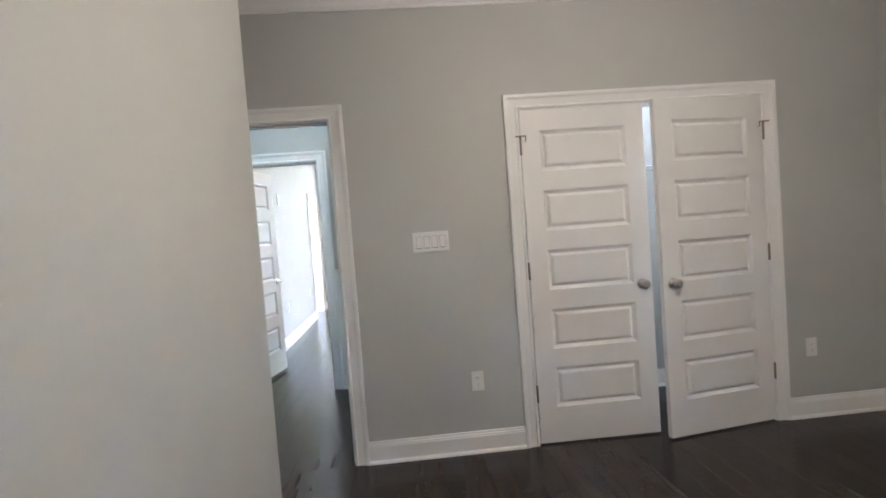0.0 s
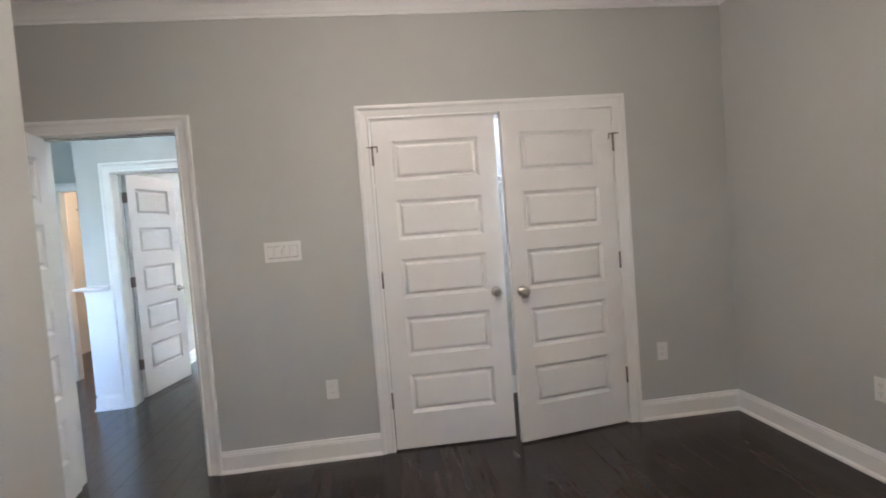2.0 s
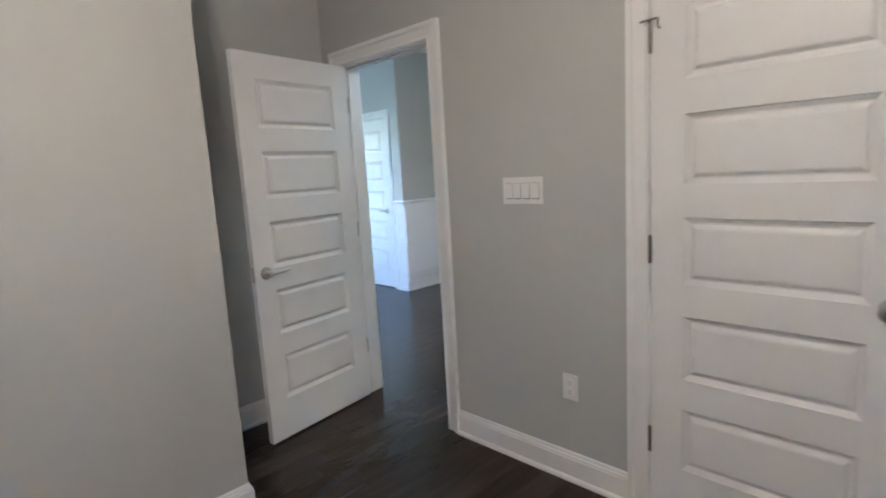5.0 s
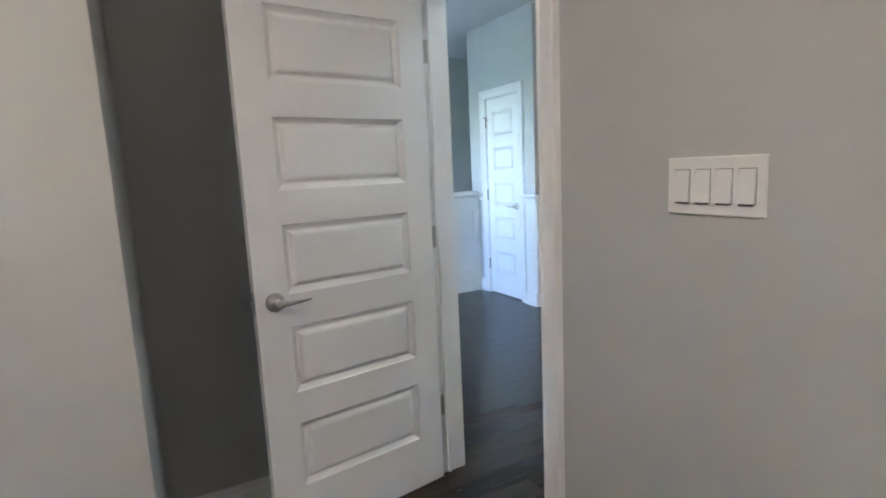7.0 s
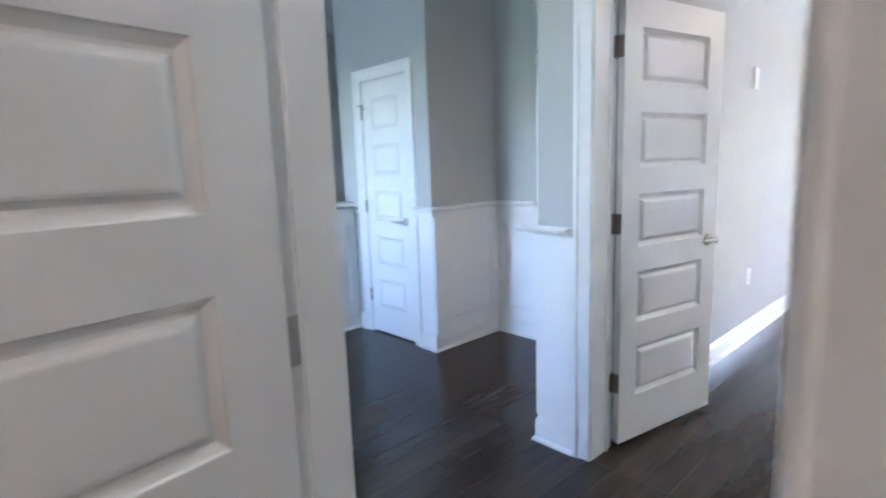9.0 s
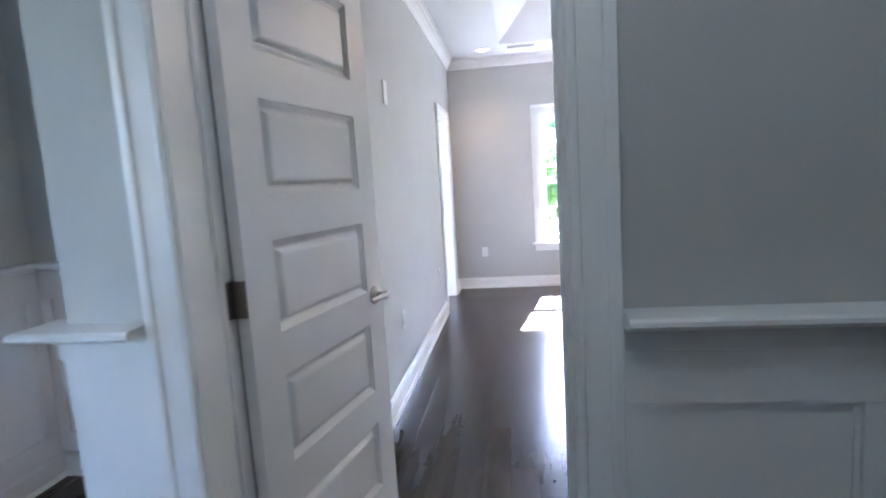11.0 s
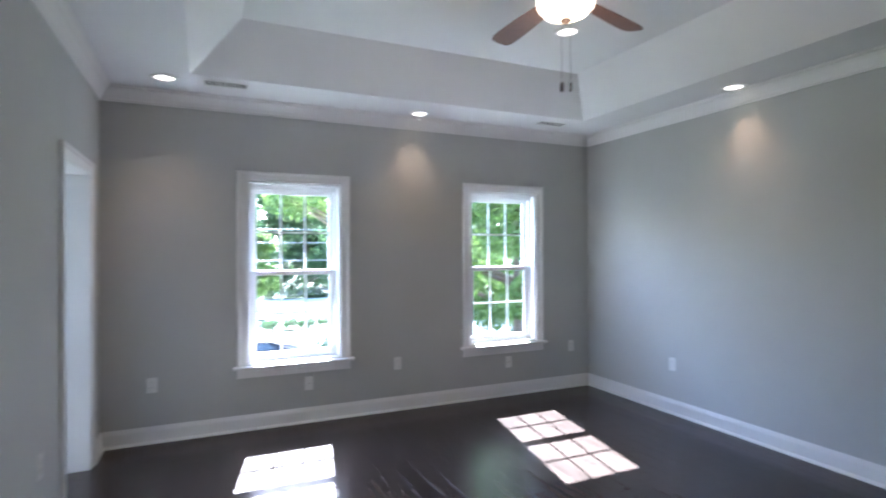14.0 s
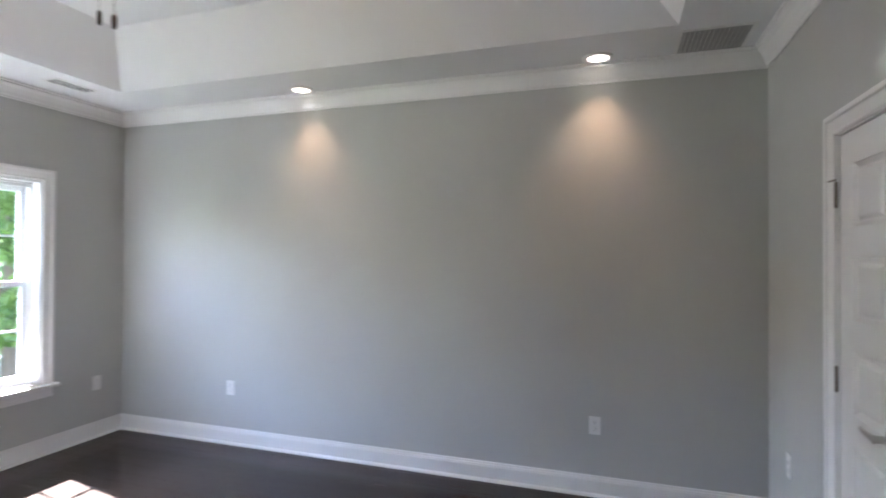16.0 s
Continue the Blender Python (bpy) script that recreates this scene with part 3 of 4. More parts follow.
# closet pair
door_2 = thing("door_2", "pair of white five panel closet doors, slightly ajar", "door", kind="structure")
frame_parts(door_2, "x", DC, 3.20, 3.32)
leaf = make_leaf(door_2, 0.744, at=(DC[0] + 0.004, 3.192), rz=-0.6)
add_knob(leaf, 0.744 - 0.062, 0.918, 0.0, -1)
leaf = make_leaf(door_2, 0.744, at=(DC[1] - 0.004, 3.192), rz=9.3, mirror=True)
add_knob(leaf, -0.744 + 0.062, 0.918, 0.0, -1)
for x, s in ((DC[0], 1), (DC[1], -1)):
    for z in (0.318, 1.058, 1.795):
        add_hinge(door_2, x, 3.184, z, pin_stop=s if z > 1.5 else 0)

# big bedroom door: hinged on its west jamb, swung into the big bedroom
door_3 = thing("door_3", "white five panel bedroom door standing half open", "door", kind="structure")
frame_parts(door_3, "x", DM, 4.80, 4.97)
stop_parts(door_3, "x", DM, 4.915, 4.930)
leaf = make_leaf(door_3, 0.71, at=(DM[0] + 0.040, 4.966), rz=78.5)
leaf.location.z = 0.03
add_lever(leaf, 0.71 - 0.066, 0.905, 0.0, -1, -1)
add_lever(leaf, 0.71 - 0.066, 0.905, 0.035, 1, -1)
for z in (0.325, 1.065, 1.815):
    add_hinge(door_3, DM[0] + 0.003, 4.980, z)
    bm = bmesh.new()
    soft_box(bm, DM[0] - 0.0005, DM[0] + 0.002, 4.936, 4.971, z - 0.045, z + 0.045, 0.0008)
    soft_box(bm, DM[0] + 0.0025, DM[0] + 0.039, 4.962, 4.9645, z - 0.045, z + 0.045, 0.0008)
    part("hinge_plate", bm, DARKSTEEL, door_3, "worn brown metal hinge plate")
bm = bmesh.new()
soft_box(bm, DM[1] - 0.0015, DM[1] + 0.0005, 4.935, 4.971, 0.90, 0.965, 0.0006)
part("strike_plate", bm, STEEL, door_3)

# linen closet door, shut
door_4 = thing("door_4", "narrow white panelled linen closet door, shut", "door", kind="structure")
frame_parts(door_4, "x", DL, 5.315, 5.435, sides=(0,))
leaf = make_leaf(door_4, 0.537, at=(DL[0] + 0.003, 5.322), stile=0.10)
add_lever(leaf, 0.537 - 0.062, 0.925, 0.0, -1, -1)
for z in HZ:
    add_hinge(door_4, DL[0] - 0.001, 5.309, z, pin_stop=1 if z > 1.5 else 0)

# hall bathroom doorway
door_5 = thing("door_5", "white cased bathroom doorway", "doorway", kind="structure")
frame_parts(door_5, "x", DB, 6.01, 6.12, sides=(0,))

# closet door of the big bedroom, shut
door_6 = thing("door_6", "narrow white five panel closet door, shut", "door", kind="structure")
frame_parts(door_6, "x", DE, 5.19, 5.31, sides=(1,))
leaf = make_leaf(door_6, 0.472, at=(DE[1] - 0.004, 5.302), rz=180)
add_lever(leaf, 0.472 - 0.066, 0.925, 0.0, -1, -1)
for z in HZ:
    add_hinge(door_6, DE[1] + 0.001, 5.317, z)
    if z > 1.5:
        bm = bmesh.new()
        tube(bm, [(DE[1] - 0.03, 5.33, z + 0.056), (DE[1] + 0.035, 5.33, z + 0.058)], 0.004, 8)
        part("pin_stop", bm, DARKSTEEL, door_6, "", True)

# bathroom doorway of the big bedroom, its leaf swung away inside
door_7 = thing("door_7", "white cased doorway with its door swung inward", "door", kind="structure")
frame_parts(door_7, "y", DW, -1.825, -1.60, sides=(1,))
leaf = make_leaf(door_7, 0.71, at=(-1.835, DW[1] - 0.045), rz=180)
for z in HZ:
    bm = bmesh.new()
    soft_box(bm, -1.823, -1.785, DW[1] - 0.003, DW[1] + 0.0005, z - 0.045, z + 0.045, 0.0008)
    part("hinge_plate", bm, STEEL, door_7, "satin metal hinge plate")

# ---- windows ----
def window(name, d, group="bedroom windows"):
    """A double hung window with three by two lights a sash, its stool, apron and casing."""
    x0, x1 = d
    z0, z1 = WZ
    w = thing(name, "white double hung window with divided panes", "window", group=group, kind="structure")
    bm = bmesh.new()
    path = [(x1 + 0.002, z0 - 0.01), (x1 + 0.002, z1 + 0.002), (x0 - 0.002, z1 + 0.002), (x0 - 0.002, z0 - 0.01)]
    sweep(bm, path, [(-o, h) for o, h in CASING], lambda s, z, h: (s, 10.26 - h, z))
    part("casing", bm, TRIM, w)
    bm = bmesh.new()
    soft_box(bm, x0 - 0.115, x1 + 0.115, 10.20, 10.2595, z0 - 0.034, z0 - 0.010, 0.006)
    soft_box(bm, x0 + 0.001, x1 - 0.001, 10.2595, 10.36, z0 - 0.034, z0 + 0.004, 0.003)
    part("window_sill", bm, TRIM, w)
    bm = bmesh.new()
    soft_box(bm, x0 - 0.085, x1 + 0.085, 10.242, 10.2595, z0 - 0.110, z0 - 0.0345, 0.004)
    part("apron", bm, TRIM, w)
    # frame lining the opening
    bm = bmesh.new()
    f = 0.035
    for a, b, c, e in ((x0 + 0.001, x0 + f, z0 + 0.005, z1), (x1 - f, x1 - 0.001, z0 + 0.005, z1), (x0 + f, x1 - f, z1 - 0.045, z1 - 0.001), (x0 + f, x1 - f, z0 + 0.005, z0 + 0.03)):
        box(bm, a, b, 10.335, 10.419, c, e)
    for a, b in ((x0 + 0.001, x0 + 0.016), (x1 - 0.016, x1 - 0.001)):
        box(bm, a, b, 10.262, 10.3345, z0 + 0.005, z1 - 0.001)
    box(bm, x0 + 0.016, x1 - 0.016, 10.262, 10.3345, z1 - 0.016, z1 - 0.001)
    # stepped head track
    box(bm, x0 + f, x1 - f, 10.318, 10.3345, z1 - 0.055, z1 - 0.0165)
    box(bm, x0 + f, x1 - f, 10.300, 10.3175, z1 - 0.032, z1 - 0.0165)
    part("window_frame", bm, VINYL, w)
    mid = (z0 + z1) / 2 - 0.01
    for nm, ya, za, zb in (("upper_sash", 10.385, mid - 0.02, z1 - 0.045), ("lower_sash", 10.352, z0 + 0.03, mid + 0.022)):
        bm = bmesh.new()
        s = 0.042
        a0, a1 = x0 + f + 0.002, x1 - f - 0.002
        for a, b, c, e in ((a0, a0 + s, za, zb), (a1 - s, a1, za, zb), (a0 + s, a1 - s, za, za + s), (a0 + s, a1 - s, zb - s, zb)):
            soft_box(bm, a, b, ya, ya + 0.028, c, e, 0.002)
        sash = part(nm, bm, VINYL, w)
        gx0, gx1, gz0, gz1 = a0 + s, a1 - s, za + s, zb - s
        bm = bmesh.new()
        for k in (1, 2):
            xx = gx0 + (gx1 - gx0) * k / 3
            box(bm, xx - 0.008, xx + 0.008, ya + 0.010, ya + 0.020, gz0, gz1)
        zz = (gz0 + gz1) / 2
        for k in range(3):
            p0, p1 = gx0 + (gx1 - gx0) * k / 3 + (0.008 if k else 0), gx0 + (gx1 - gx0) * (k + 1) / 3 - (0.008 if k < 2 else 0)
            box(bm, p0, p1, ya + 0.010, ya + 0.020, zz - 0.008, zz + 0.008)
        part("muntin", bm, VINYL, sash)
        for k in range(3):
            for r in range(2):
                bm = bmesh.new()
                p0, p1 = gx0 + (gx1 - gx0) * k / 3, gx0 + (gx1 - gx0) * (k + 1) / 3
                q0, q1 = gz0 + (gz1 - gz0) * r / 2, gz0 + (gz1 - gz0) * (r + 1) / 2
                bm.faces.new([bm.verts.new(p) for p in ((p0, ya + 0.022, q0), (p1, ya + 0.022, q0), (p1, ya + 0.022, q1), (p0, ya + 0.022, q1))])
                g = part("pane", bm, GLASS, sash)
                g.visible_shadow = False
    bm = bmesh.new()
    xc = (x0 + x1) / 2
    soft_box(bm, xc - 0.03, xc + 0.03, 10.338, 10.352, mid + 0.004, mid + 0.02, 0.003)
    part("sash_lock", bm, VINYL, w)
    return w


window("window_1", W1)
window("window_2", W2)

# ---- plates ----
def duplex_outlet(at, rz, label="white duplex outlet in a wall plate", blank=False):
    o = thing("outlet", label, "outlet", at, rz, group="wall outlets")
    bm = bmesh.new()
    soft_box(bm, -0.036, 0.036, -0.006, -0.0005, -0.058, 0.058, 0.003)
    part("plate", bm, PLASTIC, o)
    if blank:
        bm = bmesh.new()
        lathe(bm, [(0.006, 0.0), (0.006, 0.008), (0.003, 0.009)], 12, "Y")
        for v in bm.verts:
            v.co.y = -0.005 - v.co.y
        part("jack", bm, STEEL, o, "", True)
        return o
    for z in (-0.02, 0.02):
        bm = bmesh.new()
        soft_box(bm, -0.016, 0.016, -0.0085, -0.0062, z - 0.014, z + 0.014, 0.003)
        s = part("socket", bm, PLASTIC, o)
        bm = bmesh.new()
        for x in (-0.0065, 0.0065):
            box(bm, x - 0.001, x + 0.001, -0.0089, -0.0086, z - 0.001, z + 0.007)
        lathe(bm, [(0.0022, -0.0089), (0.0022, -0.0086)], 8, "Y", (0, 0, z - 0.008))
        part("slot", bm, SLOT, s)
    return o


def switch_plate(at, rz, gangs, label):
    o = thing("light_switch", label, "light switch", at, rz)
    w = 0.046 * gangs / 2 + 0.013
    bm = bmesh.new()
    soft_box(bm, -w, w, -0.0065, -0.0005, -0.0585, 0.0585, 0.003)
    part("plate", bm, PLASTIC, o)
    for i in range(gangs):
        x = (i - (gangs - 1) / 2) * 0.046
        bm = bmesh.new()
        box(bm, x - 0.0172, x + 0.0172, -0.0068, -0.0066, -0.0342, 0.0342)
        part("recess", bm, SLOT, o)
        bm = bmesh.new()
        v = [bm.verts.new(p) for p in ((x - 0.016, -0.0069, -0.033), (x + 0.016, -0.0069, -0.033), (x + 0.016, -0.0069, 0.033), (x - 0.016, -0.0069, 0.033),
                                       (x - 0.016, -0.0125, -0.033), (x + 0.016, -0.0125, -0.033), (x + 0.016, -0.0075, 0.033), (x - 0.016, -0.0075, 0.033))]
        for f in ((0, 1, 5, 4), (1, 2, 6, 5), (2, 3, 7, 6), (3, 0, 4, 7), (4, 5, 6, 7)):
            bm.faces.new([v[k] for k in f])
        part("rocker", bm, PLASTIC, o)
        # shadow below the rocker's lower edge, built as a dark bar
        bm = bmesh.new()
        box(bm, x - 0.014, x + 0.014, -0.0118, -0.0070, -0.0362, -0.0334)
        part("rocker_shadow", bm, SLOT, o)
    return o


switch_plate((0.096, 3.20, 1.277), 0, 4, "white four gang rocker light switch on the grey wall")
duplex_outlet((0.312, 3.20, 0.430), 0)
duplex_outlet((2.420, 3.20, 0.440), 0)
duplex_outlet((2.94, 2.18, 0.435), -90)
for x, z, bl in ((-1.255, 0.448, False), (-0.055, 0.338, True), (0.760, 0.437, False), (1.965, 0.342, True), (2.755, 0.449, False)):
    duplex_outlet((x, 10.26, z), 0, "white wall plate with a cable jack" if bl else "white duplex outlet in a wall plate", bl)
duplex_outlet((2.99, 9.10, 0.450), -90)
duplex_outlet((2.99, 6.28, 0.447), -90)
duplex_outlet((2.60, 5.31, 0.46), 180)
duplex_outlet((-1.60, 7.02, 0.47), 90)
duplex_outlet((-1.60, 8.66, 0.47), 90)
o = thing("control_panel", "white wall control pad on the grey wall", "control panel", (-1.60, 6.95, 1.86), 90)
bm = bmesh.new()
soft_box(bm, -0.045, 0.045, -0.009, -0.0005, -0.07, 0.07, 0.003)
part("housing", bm, PLASTIC, o)
bm = bmesh.new()
soft_box(bm, -0.030, 0.030, -0.0105, -0.0092, -0.02, 0.05, 0.0005)
part("cover", bm, TRIM, o)

# ---- ceiling fittings ----
def can_light(x, y, z, watts=0.55):
    c = thing("ceiling_light", "lit recessed ceiling light with a white trim ring", "ceiling light", (x, y, z), group="recessed lights")
    bm = bmesh.new()
    prof = [(0.062, -0.0005), (0.094, -0.0005), (0.094, -0.004), (0.088, -0.008), (0.070, -0.010), (0.064, -0.006)]
    n = 32
    rings = [[bm.verts.new((r * math.cos(2 * math.pi * i / n), r * math.sin(2 * math.pi * i / n), h)) for i in range(n)] for r, h in prof]
    for a, b in zip(rings, rings[1:] + rings[:1]):
        for i in range(n):
            bm.faces.new((a[i], a[(i + 1) % n], b[(i + 1) % n], b[i]))
    part("trim_ring", bm, PLASTIC, c, "", True)
    bm = bmesh.new()
    lathe(bm, [(0.0635, -0.0015), (0.060, -0.005), (0.03, -0.0075), (0.005, -0.008)], 28)
    part("lens", bm, BULB, c, "glowing frosted lens", True)
    s = new("can_lamp", bpy.data.lights.new("can_lamp", "SPOT"))
    s.data.energy, s.data.spot_size, s.data.spot_blend, s.data.shadow_soft_size = watts, radians(94), 1.0, 0.05
    s.data.color = (1.0, 0.62, 0.36)
    s.matrix_world = pose(x, y, z - 0.02)
    return c


for x, y, z in ((-1.14, 9.86, H), (0.91, 10.06, H), (2.83, 8.36, H), (2.83, 6.26, H), (0.0, 8.67, TZ), (1.50, 8.67, TZ)):
    can_light(x, y, z)


def air_vent(x0, x1, y0, y1, z, label, along="x", n=5):
    v = thing("ceiling_vent", label, "vent", ((x0 + x1) / 2, (y0 + y1) / 2, z))
    hx, hy = (x1 - x0) / 2, (y1 - y0) / 2
    bm = bmesh.new()
    f = 0.022 if n > 8 else 0.015
    for a, b, c, e in ((-hx, hx, -hy, -hy + f), (-hx, hx, hy - f, hy), (-hx, -hx + f, -hy + f, hy - f), (hx - f, hx, -hy + f, hy - f)):
        box(bm, a, b, c, e, -0.004, -0.0005)
    part("frame", bm, PLASTIC, v)
    # flat tinted sheet stands for the shade of the duct behind the slats
    bm = bmesh.new()
    box(bm, -hx + f, hx - f, -hy + f, hy - f, -0.0012, -0.0006)
    part("duct_shade", bm, GRILLE if n > 8 else VENTDARK, v)
    for i in range(n):
        bm = bmesh.new()
        if along == "x":
            y = -hy + f + (2 * hy - 2 * f) * (i + 0.5) / n
            q = ((-hx + f, y - 0.003, -0.002), (hx - f, y - 0.003, -0.002), (hx - f, y + 0.002, -0.009 if n > 8 else -0.0026), (-hx + f, y + 0.002, -0.009 if n > 8 else -0.0026))
        else:
            x = -hx + f + (2 * hx - 2 * f) * (i + 0.5) / n
            q = ((x - 0.005, -hy + f, -0.002), (x - 0.005, hy - f, -0.002), (x + 0.004, hy - f, -0.009), (x + 0.004, -hy + f, -0.009))
        a = [bm.verts.new(p) for p in q]
        b = [bm.verts.new((p[0], p[1], p[2] + 0.0012)) for p in q]
        bm.faces.new(a)
        bm.faces.new(b[::-1])
        for k in range(4):
            bm.faces.new((a[k], b[k], b[(k + 1) % 4], a[(k + 1) % 4]))
        part("slat", bm, PLASTIC, v)
    return v


air_vent(-0.89, -0.57, 9.78, 9.93, H, "white slatted air vent in the ceiling")
air_vent(2.09, 2.41, 9.83, 9.98, H, "white slatted air vent in the ceiling")
air_vent(2.56, 2.93, 5.45, 5.83, H, "large white return air grille in the ceiling", "x", 14)

# ---- ceiling fan ----
FX, FY = 0.85, 7.84
fan = thing("ceiling_fan", "bronze ceiling fan with walnut blades and a lit bowl", "ceiling fan", (FX, FY, TZ))
bm = bmesh.new()
lathe(bm, [(0.075, 0.0), (0.078, -0.012), (0.070, -0.035), (0.050, -0.050), (0.025, -0.055)], 28)
part("canopy", bm, BRONZE, fan, "", True)
bm = bmesh.new()
lathe(bm, [(0.014, -0.052), (0.014, -0.10)], 14)
part("downrod", bm, BRONZE, fan, "", True)
bm = bmesh.new()
lathe(bm, [(0.03, -0.095), (0.085, -0.105), (0.115, -0.130), (0.120, -0.170), (0.110, -0.200), (0.085, -0.215), (0.075, -0.235), (0.09, -0.243), (0.09, -0.250)], 32)
part("motor_housing", bm, BRONZE, fan, "", True)
bm = bmesh.new()
lathe(bm, [(0.140, -0.250), (0.152, -0.258), (0.152, -0.272), (0.142, -0.302), (0.112, -0.334), (0.068, -0.354), (0.020, -0.360)], 36)
part("bowl", bm, BOWL, fan, "glowing frosted glass bowl", True)
bm = bmesh.new()
lathe(bm, [(0.020, -0.359), (0.030, -0.363), (0.030, -0.369), (0.016, -0.378), (0.006, -0.388)], 18)
part("finial", bm, BRONZE, fan, "", True)
for i in range(5):
    a = radians(17 + 72 * i)
    m = Matrix.Rotation(a, 4, "Z") @ Matrix.Translation((0, 0, -0.222)) @ Matrix.Rotation(radians(12), 4, "X")
    bm = bmesh.new()
    outline = [(0.19, 0.045), (0.26, 0.056), (0.42, 0.066), (0.58, 0.072), (0.67, 0.070), (0.71, 0.054), (0.72, 0.02)]
    top = outline + [(x, -y) for x, y in reversed(outline)]
    lo = [bm.verts.new((x, y, -0.003)) for x, y in top]
    hi = [bm.verts.new((x, y, 0.003)) for x, y in top]
    bm.faces.new(lo[::-1])
    bm.faces.new(hi)
    for k in range(len(top)):
        bm.faces.new((lo[k], lo[(k + 1) % len(top)], hi[(k + 1) % len(top)], hi[k]))
    b = part("blade", bm, BLADE, fan)
    b.matrix_local = m
    bm = bmesh.new()
    tube(bm, [(0.09, 0, 0.012), (0.15, 0.008, 0.010), (0.20, 0.012, 0.006)], 0.009, 8)
    tube(bm, [(0.09, 0, 0.012), (0.15, -0.008, 0.010), (0.20, -0.012, 0.006)], 0.009, 8)
    soft_box(bm, 0.185, 0.265, -0.028, 0.028, 0.0032, 0.008, 0.002)
    part("blade_arm", bm, BRONZE, b, "", True)
for dx, dy in ((-0.018, 0.012), (0.022, -0.008)):
    bm = bmesh.new()
    tube(bm, [(dx, dy, -0.34), (dx, dy, -0.69)], 0.0010, 6)
    ch = part("pull_chain", bm, BRONZE, fan)
    bm = bmesh.new()
    lathe(bm, [(0.003, -0.688), (0.007, -0.692), (0.009, -0.715), (0.008, -0.735), (0.003, -0.740)], 12, "Z", (dx, dy, 0))
    part("fob", bm, BRONZE, ch, "dark wooden chain pull", True)
lamp = new("fan_lamp", bpy.data.lights.new("fan_lamp", "POINT"))
lamp.data.energy, lamp.data.shadow_soft_size, lamp.data.color = 0.3, 0.12, (1.0, 0.78, 0.52)
lamp.matrix_world = pose(FX, FY, TZ - 0.50)

# ---- closet behind the pair of doors ----
shelf = thing("wire_shelf", "white coated wire shelf in the closet", "shelf", (0.40, 4.05, 1.68))
for i in range(9):
    bm = bmesh.new()
    y = -0.005 - 0.038 * i
    tube(bm, [(0.002, y, 0), (2.118, y, 0)], 0.003, 6)
    part("wire", bm, WIRE, shelf)
bm = bmesh.new()
tube(bm, [(0.002, -0.312, -0.045), (2.118, -0.312, -0.045)], 0.0045, 6)
part("front_rod", bm, WIRE, shelf)
bm = bmesh.new()
for i in range(70):
    x = 0.02 + i * 0.03
    tube(bm, [(x, -0.004, 0.004), (x, -0.310, 0.004), (x, -0.313, -0.042)], 0.0016, 5)
tagged(part("cross_wires", bm, WIRE, shelf), kind="stuff")
for x in (0.35, 1.06, 1.77):
    bm = bmesh.new()
    tube(bm, [(x, -0.30, -0.01), (x, -0.003, -0.28)], 0.005, 6)
    part("bracket", bm, WIRE, shelf)
cl = thing("closet_light", "round lit closet ceiling light", "ceiling light", (1.30, 3.72, H))
bm = bmesh.new()
lathe(bm, [(0.11, -0.0005), (0.11, -0.02), (0.10, -0.028)], 28)
part("base", bm, PLASTIC, cl, "", True)
bm = bmesh.new()
lathe(bm, [(0.098, -0.0285), (0.09, -0.06), (0.06, -0.085), (0.01, -0.092)], 28)
part("globe", bm, BOWL, cl, "glowing opal glass cover", True)
lamp = new("closet_lamp", bpy.data.lights.new("closet_lamp", "POINT"))
lamp.data.energy, lamp.data.shadow_soft_size, lamp.data.color = 0.28, 0.1, (0.92, 0.96, 1.0)
lamp.matrix_world = pose(1.30, 3.72, H - 0.16)

# ---- bedroom ceiling light, out of view, added as overhead fill ----
bl = thing("added_flush_light", "added flush ceiling light, out of view, as overhead fill", "ceiling light", (0.88, 1.30, H))
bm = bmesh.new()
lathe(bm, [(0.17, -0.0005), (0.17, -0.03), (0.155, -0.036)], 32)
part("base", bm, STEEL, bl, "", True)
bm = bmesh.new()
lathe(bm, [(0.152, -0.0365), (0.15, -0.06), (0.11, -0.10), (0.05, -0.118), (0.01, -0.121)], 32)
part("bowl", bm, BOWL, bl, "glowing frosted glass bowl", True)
lamp = new("overhead_fill_lamp", bpy.data.lights.new("overhead_fill_lamp", "POINT"))
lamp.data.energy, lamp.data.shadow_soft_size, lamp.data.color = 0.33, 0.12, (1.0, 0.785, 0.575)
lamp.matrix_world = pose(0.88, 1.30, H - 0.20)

# ---- hall ceiling light, out of view, added to brighten wall and door ----
hl = thing("added_flush_light", "added flush ceiling light in the hall, out of view, as fill", "ceiling light", (-0.95, 3.85, H))
bm = bmesh.new()
lathe(bm, [(0.15, -0.0005), (0.15, -0.03), (0.135, -0.036)], 32)
part("base", bm, STEEL, hl, "", True)
bm = bmesh.new()
lathe(bm, [(0.132, -0.0365), (0.13, -0.06), (0.09, -0.095), (0.04, -0.108), (0.01, -0.110)], 32)
part("bowl", bm, BOWL, hl, "glowing frosted glass bowl", True)
lamp = new("hall_fill_lamp", bpy.data.lights.new("hall_fill_lamp", "POINT"))
lamp.data.energy, lamp.data.shadow_soft_size, lamp.data.color = 0.07, 0.12, (0.76, 0.96, 1.0)
lamp.matrix_world = pose(-0.95, 3.85, H - 0.26)

# ---- hall bathroom, seen through its doorway ----
bm = bmesh.new()
box(bm, -3.39, -1.775, 8.50, 8.545, 0.45, 2.2)
structure("wall_shower", bm, TILE, "beige shower surround", "shower wall")
tub = thing("bathtub", "cream bathtub with a rounded rim", "bathtub", (-2.60, 8.10, 0))
bm = bmesh.new()
outer_r = [(-0.78, -0.38), (0.77, -0.38), (0.77, 0.38), (-0.78, 0.38)]
